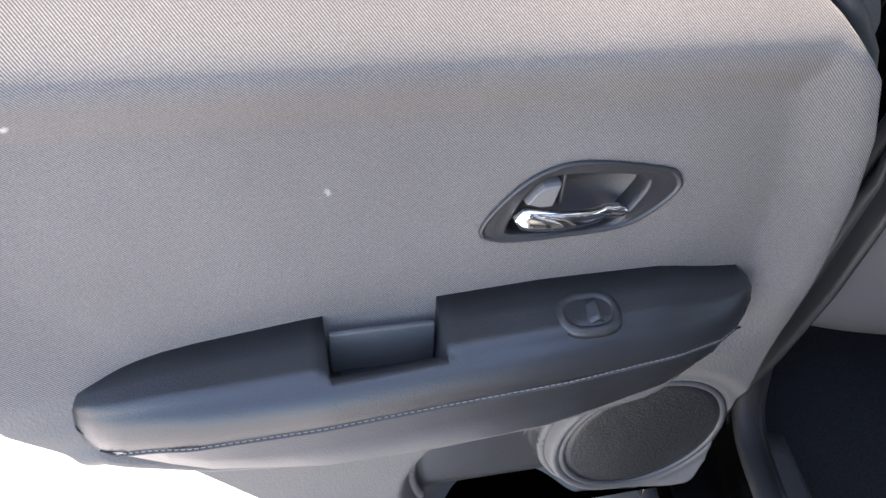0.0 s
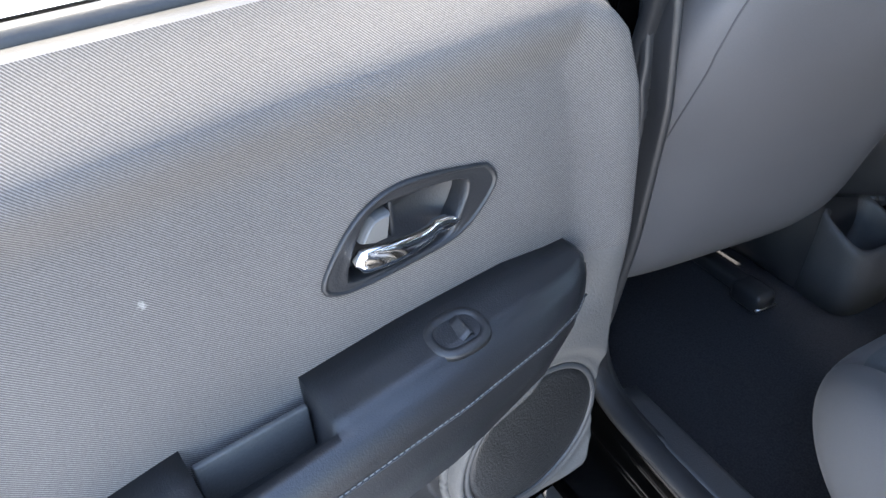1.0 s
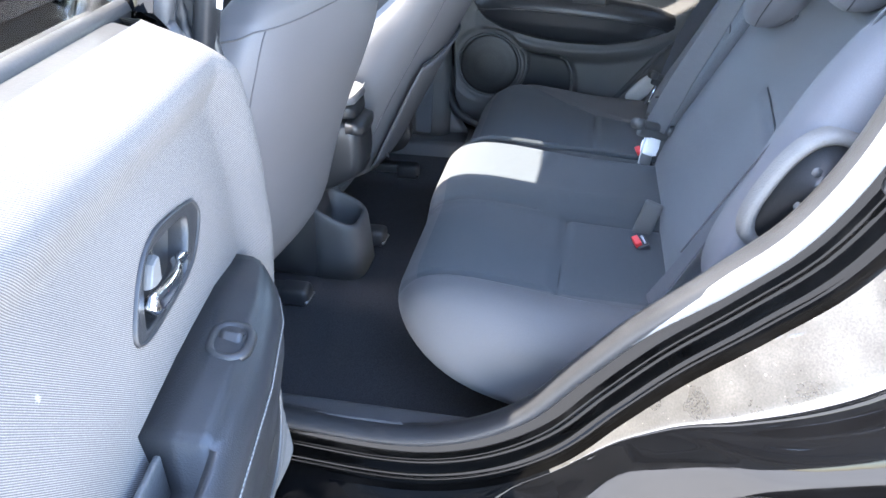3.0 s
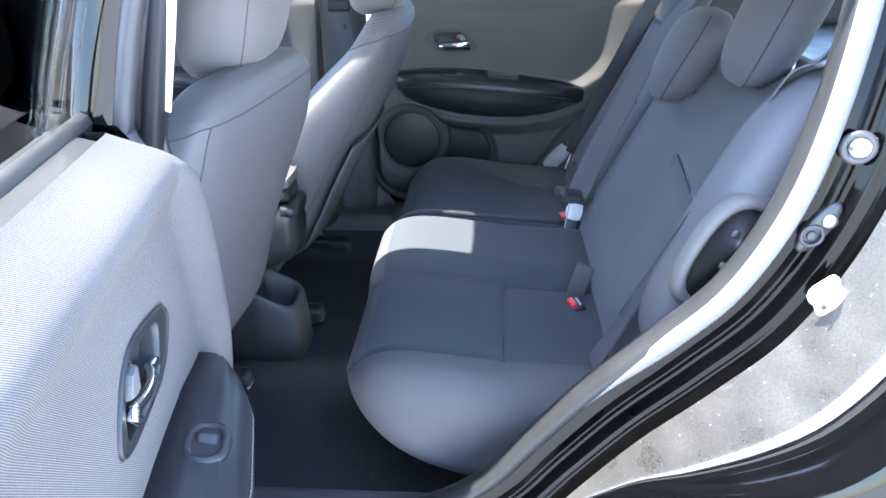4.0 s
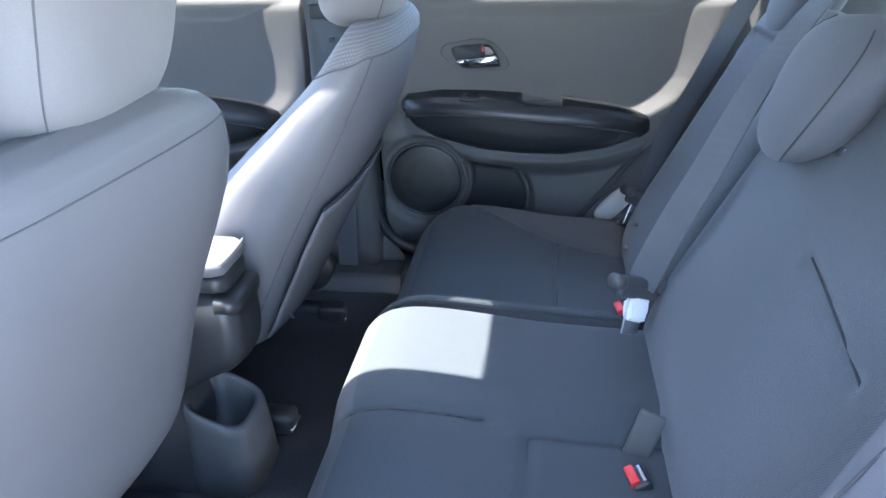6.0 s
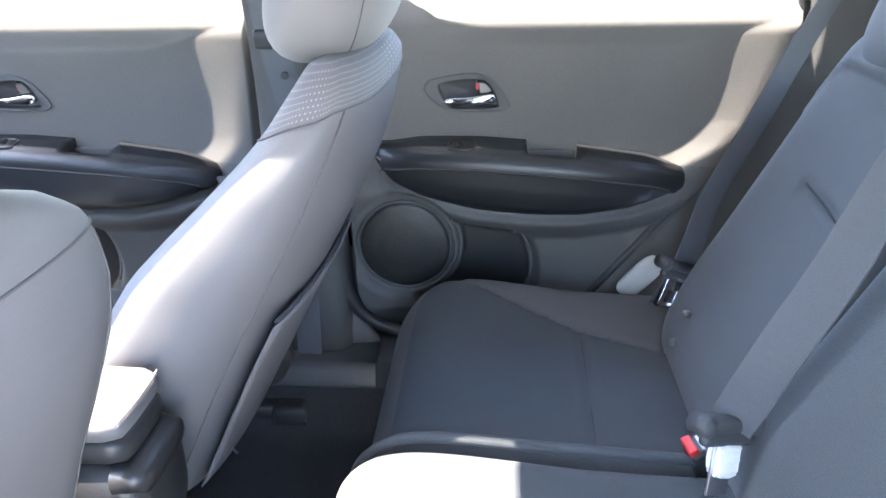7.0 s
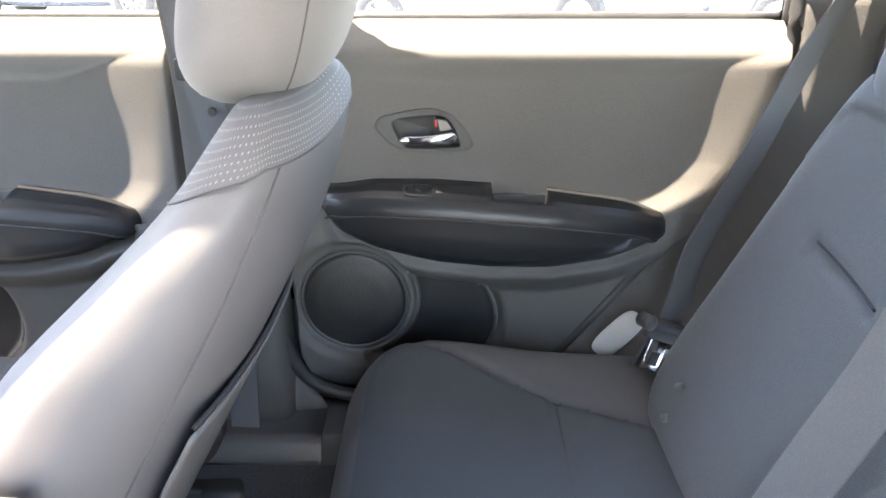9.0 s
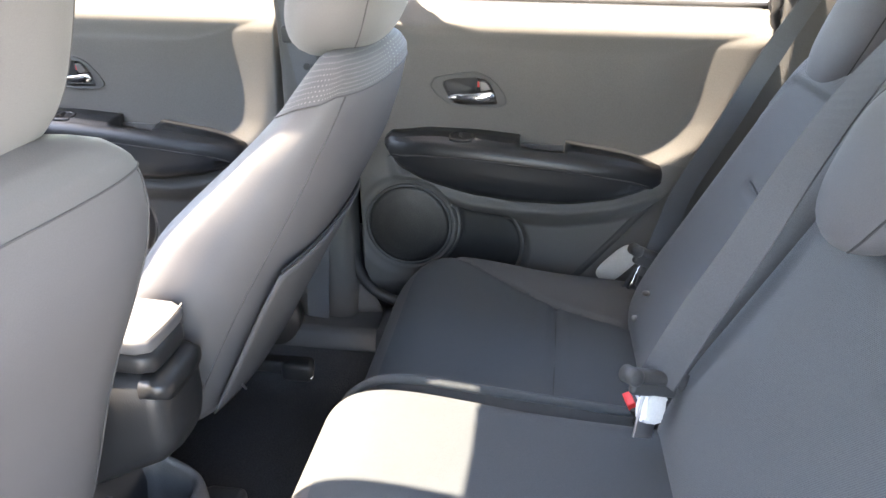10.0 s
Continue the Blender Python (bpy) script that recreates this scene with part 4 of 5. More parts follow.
    dpart("bottom_edge", sheet("bottom_edge", lambda u, v: (1.735 + 0.11 * u, 0.12 + 0.41 * v, 0.475 - 0.11 * u), 6, 8, M_PAINT))
    es = [Vector((1.752, lerp_table(Y_FRONT, z) + 0.012, z)) for z in np.linspace(0.5, 1.13, 24)]
    dpart("edge_seal", tube("edge_seal", es, 0.009, M_RUBBER, 8), None, "black rubber edge seal")
    return th


HINGE, SWING = Vector((0.3496, 0.5596, 0.47)), -80.89
OPEN_DOOR = (Matrix.Translation(HINGE + Vector((0, 0, 0.037))) @ Matrix.Rotation(radians(SWING), 4, 'Z') @ Matrix.Scale(0.956, 4)
             @ Matrix.Translation(-HINGE) @ Matrix.Translation((2 * MID, 0, 0)) @ Matrix.Diagonal((-1, 1, 1, 1)))
SPEAKER[:], POCKET[:] = (0.450, 0.626), (0.312, 0.575)
door("rear_door", "open black rear car door, inner side in grey twill cloth with a padded armrest", OPEN_DOOR, mark=0.004, cloth=M_TWILL)
SPEAKER[:], POCKET[:] = (0.442, 0.668), (0.305, 0.615)
FAR_DOOR = Matrix.Translation((1.735, 0.47, 0.83)) @ Matrix.Scale(0.94, 4) @ Matrix.Translation((-1.71, -0.47, -0.83))
door("rear_door", "closed far rear car door in grey cloth and plastic with a padded armrest", FAR_DOOR)
door("front_door", "closed far front car door in grey cloth with a padded armrest", Matrix.Translation((0.012, 0.84, 0.0)) @ FAR_DOOR, Y_REAR_FRONT)
door("front_door", "closed near front car door seen past the seat", Matrix.Translation((2 * MID - 0.012, 0.94, 0)) @ Matrix.Diagonal((-1, 1, 1, 1)), Y_REAR_FRONT)


# ---- seats ----
FAR_REAR = [(0.54, 0.655), (0.60, 0.620), (0.68, 0.580), (0.76, 0.540), (0.85, 0.490), (0.92, 0.452), (0.97, 0.428), (1.02, 0.411), (1.07, 0.400), (1.09, 0.399), (1.107, 0.407), (1.12, 0.428)]
FAR_FRONT = [(0.54, 0.86), (0.70, 0.82), (0.80, 0.765), (0.88, 0.705), (0.93, 0.650), (0.98, 0.592), (1.02, 0.548), (1.05, 0.519), (1.08, 0.497), (1.107, 0.478), (1.12, 0.455)]
NEAR_REAR = [(0.60, 0.705), (0.64, 0.676), (0.68, 0.660), (0.74, 0.644), (0.80, 0.628), (0.86, 0.606), (0.93, 0.576), (0.98, 0.556), (1.03, 0.543), (1.07, 0.537), (1.09, 0.538), (1.107, 0.547), (1.12, 0.567)]
NEAR_FRONT = [(0.60, 0.88), (0.70, 0.85), (0.80, 0.815), (0.88, 0.775), (0.93, 0.745), (0.98, 0.710), (1.03, 0.675), (1.07, 0.645), (1.107, 0.615), (1.12, 0.59)]


def lay_uv(me, wide, du, dv):
    """Cloth coordinates over a sheet, in metres along its rows and columns."""
    uv = me.uv_layers.new(name="cloth")
    loops = np.empty(len(me.loops), dtype=np.int32)
    me.loops.foreach_get("vertex_index", loops)
    uv.data.foreach_set("uv", np.stack([(loops % wide) * du, (loops // wide) * dv], 1).ravel())


def front_seat(cx, shift, label, rear, front, crown, skew, head, with_pocket=True, cloth=M_SHOULDER):
    st = thing("bucket_seat", label, "car seat", "front seats", at=(cx, 0.8 + shift, 0.42))
    slide = shift + (0.0 if with_pocket else 0.10)
    low_edge = rear[0][0]
    half = [(0.54, 0.215), (0.62, 0.232), (0.80, 0.248), (0.92, 0.247), (1.00, 0.241), (1.035, 0.233), (1.062, 0.220), (1.082, 0.204), (1.102, 0.176), (1.112, 0.148), (1.12, 0.09)]
    zs = list(np.linspace(low_edge, 1.0, 26)) + [1.015, 1.03, 1.045, 1.056, 1.066, 1.075, 1.084, 1.092, 1.099, 1.105, 1.110, 1.114, 1.1175, 1.12]
    k = 72

    def ring(z):
        a, y0, y1 = lerp_table(half, z), lerp_table(rear, z) + shift, lerp_table(front, z) + shift
        out = []
        for i in range(k):
            t = 2 * math.pi * i / k
            c, q = math.cos(t), math.sin(t)
            x, v = math.copysign(abs(c) ** 0.55, c), math.copysign(abs(q) ** 0.62, q)
            low = step(1.10, 0.97, z)
            y = y0 + (y1 - y0) * (0.5 + 0.5 * v)
            # the back is crowned, its corners drawn forward; the front insert lies between two bolsters
            y += crown * abs(x) ** 2.6 * (1 - v) * 0.5 * (0.4 + 0.6 * low) - skew * x * a - 0.045 * low * step(0.0, 0.7, v) * (1 - step(0.45, 0.8, abs(x)))
            out.append(Vector((cx + a * x, y, z)))
        return out
    rings = [ring(z) for z in zs]

    part("backrest", loft("backrest", rings, M_BACK), st, "grey vinyl seat back")

    def on_back(t, z, lift=0.0):
        ra = ring(z)
        i = (t % 1.0) * k
        p = ra[int(i) % k].lerp(ra[(int(i) + 1) % k], i - int(i))
        o = Vector((p.x - cx, (p.y - (lerp_table(rear, z) + lerp_table(front, z)) / 2 - shift) * 2.0, 0.12 * step(1.0, 1.1, z)))
        return p + o.normalized() * lift

    def seam_height(t):
        return lerp_table([(0, 1.072), (0.12, 1.073), (0.19, 1.073), (0.25, 1.064), (0.33, 1.050), (0.42, 1.033)], abs(t - 0.75))
    # cloth over the shoulders
    panel = sheet("shoulder_cloth", lambda u, v: on_back(0.33 + 0.84 * u, seam_height(0.33 + 0.84 * u) + (1.119 - seam_height(0.33 + 0.84 * u)) * v, 0.0012), 100, 18, cloth)
    lay_uv(panel, 101, 0.0115, 0.0055)
    part("shoulder_cloth", panel, st, "cloth shoulder panel")
    part("shoulder_seam", tube("shoulder_seam", [on_back(t, seam_height(t), 0.0014) for t in np.linspace(0.33, 1.17, 90)], 0.0011, M_FOLD, 6), st)
    for t in (0.595, 0.905):
        part("seam", tube("seam", [on_back(t + 0.012 * math.sin(math.pi * q) * (1 if t < 0.75 else -1), low_edge + 0.02 + (seam_height(t) - low_edge - 0.02) * q, 0.0005) for q in np.linspace(0, 1, 44)], 0.0011, M_FOLD, 6), st)

    # map pocket on the back
    def pocket(u, v):
        z = 0.57 + 0.262 * v + 0.016 * math.sin(math.pi * u) * v
        w = lerp_table(half, z) - 0.028
        x = (u - 0.5) * 2 * w
        y = lerp_table(rear, z) + shift + crown * (abs(x) / (w + 0.028)) ** 2.6 - 0.002 - (0.005 * math.sin(math.pi * u) + 0.001) * step(0, 0.8, v)
        return (cx + x, y, z)
    if with_pocket:
        part("map_pocket", sheet("map_pocket", pocket, 24, 16, M_BACK, 0.003), st, "grey vinyl map pocket")
        part("pocket_mouth", tube("pocket_mouth", [Vector(pocket(u, 1.0)) + Vector((0, 0.002, 0.002)) for u in np.linspace(0.02, 0.98, 30)], 0.0026, M_SEAM, 6), st, "dark pocket mouth")

    # headrest
    hx, hy, hz, head_half, head_deep = head
    hr = []
    for j in range(25):
        s = -1 + 2 * j / 24
        g = (1 - abs(s) ** 3.2) ** (1 / 2.4)
        z = hz + 0.108 * s
        a = max(0.004, (head_half + 0.010 * s) * g)
        b = max(0.004, head_deep * g)
        hr.append(superring(hx, hy - 0.028 * s, z, a, b, 2.7, 48))
    part("headrest", loft("headrest", hr, M_HEAD), st, "grey cloth headrest")
    for i in (29, 43):
        part("headrest_seam", tube("headrest_seam", [r[i] for r in hr[1:24]], 0.0010, M_FOLD, 6), st)
    for sx in (-1, 1):
        part("headrest_post", tube("headrest_post", [(hx + sx * 0.62 * head_half, hy + 0.004, 1.08), (hx + sx * 0.62 * head_half, hy + 0.002, 1.16)], 0.006, M_CHROME, 10), st, "chrome post")
        part("post_guide", block("post_guide", (0.036, 0.022, 0.013), (hx + sx * 0.62 * head_half, hy + 0.002, 1.118), M_TAB if sx < 0 and with_pocket else M_BLACK, 0.005), st, "plastic post guide")

    # seat pan, its side cover and the rails
    pan = []
    for j in range(16):
        t = j / 15
        y = 0.70 + 0.50 * t + slide
        z = 0.555 + 0.05 * t - 0.02 * math.sin(math.pi * t)
        hgt = 0.075 * (1 - abs(2 * t - 1) ** 5) ** 0.4 + 0.006
        pan.append([Vector((cx + 0.25 * math.copysign(abs(math.cos(a)) ** 0.55, math.cos(a)), y, z + hgt * math.copysign(abs(math.sin(a)) ** 0.6, math.sin(a)) + 0.03 * abs(math.cos(a)) ** 6 * (math.sin(a) > 0))) for a in (2 * math.pi * i / 40 for i in range(40))])
    part("seat_pad", loft("seat_pad", pan, M_SEAT), st, "charcoal cloth seat pad")
    for sx in (-1, 1):
        part("side_cover", block("side_cover", (0.03, 0.42, 0.10), (cx + sx * 0.245, 0.93 + slide, 0.50), M_BLACK, 0.02), st, "black plastic side cover")
        part("seat_rail", block("seat_rail", (0.035, 0.60, 0.03), (cx + sx * 0.20, 0.95 + slide, 0.395), M_BLACK, 0.008), st, "black seat rail")
        part("rail_end", block("rail_end", (0.05, 0.07, 0.045), (cx + sx * 0.20, 0.66 + slide, 0.388), M_BLACK, 0.012), st)
        part("rail_lip", tube("rail_lip", [(cx + sx * 0.20 - 0.024, 0.628 + slide, 0.38), (cx + sx * 0.20 + 0.024, 0.626 + slide, 0.378)], 0.003, M_STEEL, 8), st)
        if sx * (cx - MID) > 0:
            part("recliner_cover", disc("recliner_cover", (cx + sx * 0.245, 0.715 + slide, 0.50), (sx, 0, 0), 0.06, 0.04, M_BLACK, 28, 0.01), st, "black hinge cover")
    return st


front_seat(1.402, 0.0, "grey front passenger seat with a map pocket, set well back", FAR_REAR, FAR_FRONT, 0.032, 0.0, (1.402, 0.452, 1.200, 0.165, 0.074))
front_seat(0.72, 0.0, "grey front seat beside the open door, set forward", NEAR_REAR, NEAR_FRONT, -0.006, 0.10, (0.778, 0.600, 1.190, 0.132, 0.070), False, M_BACK)

# rear bench
SPLIT = 1.197


def cushion_section(x, x0, x1, z_add):
    """The bench cushion's outline from its back over the top to the front and underneath."""
    end = min((x - x0), (x1 - x))
    r = 0.065 if x0 < 1 else 0.05
    g = math.sqrt(max(0.0, 1 - (1 - min(1, end / r)) ** 2))
    pts = []
    prof = [(-0.075, 0.60), (-0.06, 0.618), (-0.03, 0.628), (0.02, 0.632), (0.07, 0.634), (0.12, 0.637), (0.16, 0.640), (0.20, 0.645), (0.25, 0.652), (0.30, 0.658), (0.34, 0.660), (0.365, 0.658), (0.39, 0.651), (0.41, 0.638),
            (0.426, 0.618), (0.433, 0.596), (0.430, 0.572), (0.415, 0.546), (0.390, 0.520), (0.355, 0.496), (0.31, 0.476), (0.25, 0.460), (0.10, 0.45), (-0.06, 0.45)]
    corner = min(1.0, max(0.0, (0.71 - x) / 0.168)) if x0 < 1 else min(1.0, max(0.0, (x - 1.53) / 0.17))
    front = (0.340 if x0 < 1 else 0.30) + (0.118 if x0 < 1 else 0.14) * math.sqrt(1 - min(corner, 0.999) ** 2)
    for y, z in prof:
        y = y if y < 0.0 else y * front / 0.435
        zz = z + z_add * step(0.50, 0.60, z)
        cy, cz = 0.18, 0.54
        pts.append(Vector((x, cy + (y - cy) * (0.86 + 0.14 * g), cz + (zz - cz) * (0.42 + 0.58 * g))))
    return pts


def groove(p, lines, deep=0.011, w=0.0055):
    d = 0.0
    for (ax, ay), (bx, by) in lines:
        vx, vy = bx - ax, by - ay
        t = min(1, max(0, ((p.x - ax) * vx + (p.y - ay) * vy) / (vx * vx + vy * vy)))
        d = max(d, deep * bell(math.hypot(p.x - ax - t * vx, p.y - ay - t * vy), w))
    return d


FAR_EDGE = [(-0.08, 1.45), (-0.05, 1.46), (0.13, 1.527), (0.36, 1.655), (0.45, 1.69)]  # seam of the far cushion's side: y, x


def cushion(parent, x0, x1, bump, seams, label):
    xs = sorted(set([x0 + 0.05 * (1 - math.cos(math.pi * k / 20)) for k in range(11)] + [x1 - 0.05 * (1 - math.cos(math.pi * k / 20)) for k in range(11)] + list(np.arange(x0 + 0.05, x1 - 0.05, 0.0065))))
    rings = []
    for x in xs:
        ring = fine(cushion_section(x, x0, x1, bump(x)), 4)
        rings.append([p - Vector((0, 0, groove(p, seams) * (1 if p.z > 0.56 else 0))) for p in ring])

    def pick(a, i):
        return 1 if 50 <= i or (x0 < 1 and xs[a] < 0.646) or (x0 > 1 and xs[a] > lerp_table(FAR_EDGE, rings[a][i].y)) else 0
    ob = part("seat_cushion", loft("seat_cushion", rings, [M_SEAT, M_SEAT_SIDE], pick=pick), parent, label)
    # the sewn thread in each groove
    flat = np.array([(p.x, p.y, p.z) for ring in rings for p in ring if p.z > 0.57])
    for (ax, ay), (bx, by) in seams:
        line = []
        for q in np.linspace(0, 1, 26):
            x, y = ax + (bx - ax) * q, ay + (by - ay) * q
            i = int(np.argmin((flat[:, 0] - x) ** 2 + (flat[:, 1] - y) ** 2))
            line.append(Vector((x, y, flat[i, 2] + 0.0005)))
        part("seam", tube("seam", line, 0.0012, M_SEAM, 6), ob)
    return ob


bench = thing("rear_bench", "charcoal cloth rear bench seat with grey edges, split in two", "car seat", at=(MID, 0.1, 0.40))
cushion(bench, 0.542, SPLIT - 0.002, lambda x: 0.030 * step(0.90, 0.97, x) + 0.012 * bell(x - 0.60, 0.06),
        [((0.645, 0.185), (0.912, 0.18)), ((0.912, 0.18), (0.915, -0.05)), ((0.650, 0.44), (0.645, 0.18)), ((0.645, 0.18), (0.64, -0.05)), ((0.925, 0.44), (0.925, 0.24))], "charcoal cloth cushion for the left and middle seats")
cushion(bench, SPLIT + 0.002, 1.680, lambda x: -0.008 + 0.012 * bell(x - 1.62, 0.06),
        [((1.527, 0.13), (1.215, 0.14)), ((1.527, 0.13), (1.655, 0.36)), ((1.527, 0.13), (1.46, -0.05))], "charcoal cloth cushion for the right seat")
part("cushion_piping", tube("cushion_piping", smooth_line([(SPLIT - 0.012, 0.45, 0.60), (SPLIT - 0.012, 0.425, 0.652), (SPLIT - 0.012, 0.36, 0.682), (SPLIT - 0.012, 0.2, 0.672), (SPLIT - 0.012, 0.0, 0.657)], 6), 0.007, M_SEAT, 8), bench)


def back_section(x, x0, x1, top):
    end = min(x - x0, x1 - x)
    r = 0.05
    g = math.sqrt(max(0.0, 1 - (1 - min(1, end / r)) ** 2))
    prof = [(-0.07, 0.55), (-0.02, 0.56), (0.0, 0.60), (0.006, 0.65), (-0.005, 0.70), (-0.028, 0.76), (-0.058, 0.82), (-0.088, 0.88), (-0.118, 0.94), (-0.148, 1.00), (-0.176, 1.05), (-0.198, 1.085), (-0.218, 1.105), (-0.245, 1.115), (-0.275, 1.105), (-0.29, 1.08), (-0.28, 1.0), (-0.22, 0.80), (-0.15, 0.62)]
    pts = []
    for y, z in prof:
        z2 = 0.55 + (z - 0.55) * (top - 0.55) / 0.565
        mid = -0.12 - 0.36 * (z2 - 0.8)
        pts.append(Vector((x, mid + (y - mid) * (0.42 + 0.58 * g), 0.83 + (z2 - 0.83) * (0.9 + 0.1 * g))))
    return pts


def backrest(parent, x0, x1, top, seams, label):
    xs = sorted(set([x0 + 0.05 * (1 - math.cos(math.pi * k / 20)) for k in range(11)] + [x1 - 0.05 * (1 - math.cos(math.pi * k / 20)) for k in range(11)] + list(np.arange(x0 + 0.05, x1 - 0.05, 0.0075))))
    rings = []
    for x in xs:
        ring = fine(back_section(x, x0, x1, top), 7)
        out = []
        for p in ring:
            q = Vector((p.x, p.z, 0))
            front = p.y > -0.06 - 0.36 * (p.z - 0.72)
            gd = groove(q, seams, 0.010, 0.0045) if front else 0.0
            hollow = 0.012 * bell((p.x - (x0 + x1) / 2), 0.14) * step(0.65, 0.8, p.z) if front else 0
            out.append(p - Vector((0, 0.94, 0.34)) * (gd + hollow))
        rings.append(out)
    ob = part("seat_backrest", loft("seat_backrest", rings, M_SEAT_REST), parent, label)
    face = np.array([(p.x, p.y, p.z) for ring in rings for p in ring if p.y > -0.06 - 0.36 * (p.z - 0.72)])
    for (ax, az), (bx, bz) in seams:
        qs, ys = np.linspace(0, 1, 30), []
        for q in qs:
            near = (face[:, 0] - ax - (bx - ax) * q) ** 2 + (face[:, 2] - az - (bz - az) * q) ** 2
            ys.append(face[int(np.argmin(near)), 1])
        fit_y = np.polyval(np.polyfit(qs, ys, 2), qs)
        line = [Vector((ax + (bx - ax) * q, float(y) + 0.0015, az + (bz - az) * q)) for q, y in zip(qs, fit_y)]
        part("seam", tube("seam", line, 0.0016, M_SEAM, 6), ob)
    return ob


backrest(bench, 0.565, SPLIT - 0.003, 1.115, [((0.705, 0.895), (0.905, 0.918))], "charcoal cloth backrest for the left and middle seats")
backrest(bench, SPLIT + 0.003, 1.54, 1.115, [((1.265, 0.915), (1.405, 0.928))], "charcoal cloth backrest for the right seat")


def bolster(x_in, x_out, label):
    """The padded strip between backrest and door opening."""
    rings = []
    cx, hw = (x_in + x_out) / 2, abs(x_out - x_in) / 2
    for j in range(36):
        s = -1 + 2 * j / 35
        g = (1 - abs(s) ** 5) ** 0.42
        z = 0.965 + 0.195 * s
        y = -0.105 - 0.085 * s - 0.01 * s * s
        rings.append(superring(cx, y, z, max(hw * g, 0.004), max((0.060 + 0.012 * s) * g, 0.004), 3.6, 40, -0.35))
    return part("side_bolster", loft("side_bolster", rings, M_BOLSTER), bench, label)


bolster(0.590, 0.478, "grey cloth side bolster with a rounded top")
SIDE_SEAM = [(0.548 + 0.006 * math.sin(3 * q), -0.105 + 0.052 - 0.085 * (2 * q - 1), 0.79 + 0.34 * q) for q in np.linspace(0.03, 0.97, 30)]
part("bolster_seam", tube("bolster_seam", SIDE_SEAM, 0.0014, M_SEAM, 6), bench)


def recess_point(t, w, x):
    c, s = math.cos(t), math.sin(t)
    a = 0.040 + w
    b = 0.068 + w
    y, z = a * math.copysign(abs(c) ** 0.75, c), b * math.copysign(abs(s) ** 0.75, s)
    return Vector((x, -0.084 + y * 0.92 - z * 0.40, 0.930 + z * 0.92 + y * 0.30))


part("recess_rim", loft("recess_rim", [[recess_point(2 * math.pi * i / 44, w, x) for i in range(44)] for w, x in ((0.018, 0.484), (0.014, 0.470), (0.006, 0.466), (0.0, 0.471), (-0.002, 0.500))], M_TRIM, cap=False), bench, "grey rim round the recess")
part("recess", loft("recess", [[recess_point(2 * math.pi * i / 44, w, x) for i in range(44)] for w, x in ((0.001, 0.4725), (-0.006, 0.474), (-0.012, 0.476), (-0.022, 0.4765))], M_BLACK), bench, "black recess with a release lever")
part("release_lever", block("release_lever", (0.012, 0.032, 0.010), (0.469, -0.085, 0.915), M_TRIM, 0.004, turn=(25, 0, 0)), bench)
part("recess_screw", disc("recess_screw", (0.4735, -0.085, 0.962), (-1, 0, 0), 0.007, 0.004, M_TRIM_DARK, 14, 0.003), bench)


def rear_headrest(cx, y, z, low, label):
    hd = thing("rear_headrest", label, "headrest", "rear headrests", at=(cx, y, z - 0.1))
    hr = []
    n = 22
    for j in range(n):
        s = -1 + 2 * j / (n - 1)
        g = (1 - abs(s) ** 3) ** (1 / 2.3)
        wide = (0.094 + 0.008 * s) if not low else 0.088 + 0.026 * s
        hr.append(superring(cx, y - 0.035 * s, z + (0.10 if not low else 0.085) * s, max(0.004, wide * g), max(0.004, (0.044 if not low else 0.047) * g), 2.6, 44))
    part("pad", loft("pad", hr, M_BOLSTER), hd, "grey cloth pad")
    for i in (4, 18):
        part("seam", tube("seam", [r[i] for r in hr[1:n - 1]], 0.0012, M_SEAM, 6), hd)
    for sx in (-1, 1):
        part("post", tube("post", [(cx + sx * 0.06, y + 0.0, z - 0.16), (cx + sx * 0.06, y - 0.01, z - 0.05)], 0.006, M_CHROME, 8), hd, "chrome post")


rear_headrest(0.79, -0.205, 1.168, False, "grey cloth rear headrest above the near seat")
rear_headrest(1.05, -0.155, 1.066, True, "low grey cloth middle headrest resting on the backrest")
rear_headrest(1.43, -0.250, 1.150, False, "grey cloth rear headrest above the far seat")


# child-seat anchor tags at the foot of the far backrest
tags = thing("anchor_tag", "two small pale anchor tags at the foot of the backrest", "anchor tag", at=(1.43, 0.0, 0.69))
for z, y, r in ((0.717, -0.004, 0.0045), (0.668, 0.008, 0.006)):
    part("tag", disc("tag", (1.432, y, z), (-0.3, 0.95, 0.2), r, 0.008, M_TAB, 18, 0.003), tags)


# belts and buckles
def crumpled(name, size, at, mats):
    """A small block of crumpled paper with uneven creases."""
    rng = random.Random(7)
    bm = bmesh.new()
    bmesh.ops.create_icosphere(bm, subdivisions=3, radius=1.0)
    for v in bm.verts:
        c = v.co
        p = Vector([math.copysign(abs(k) ** 0.55, k) for k in c]) * (0.86 + 0.16 * rng.random())
        v.co = Vector([p[k] * size[k] / 2 + at[k] for k in range(3)])
    me = bpy.data.meshes.new(name)
    bm.to_mesh(me)
    bm.free()
    me.materials.append(mats)
    return me


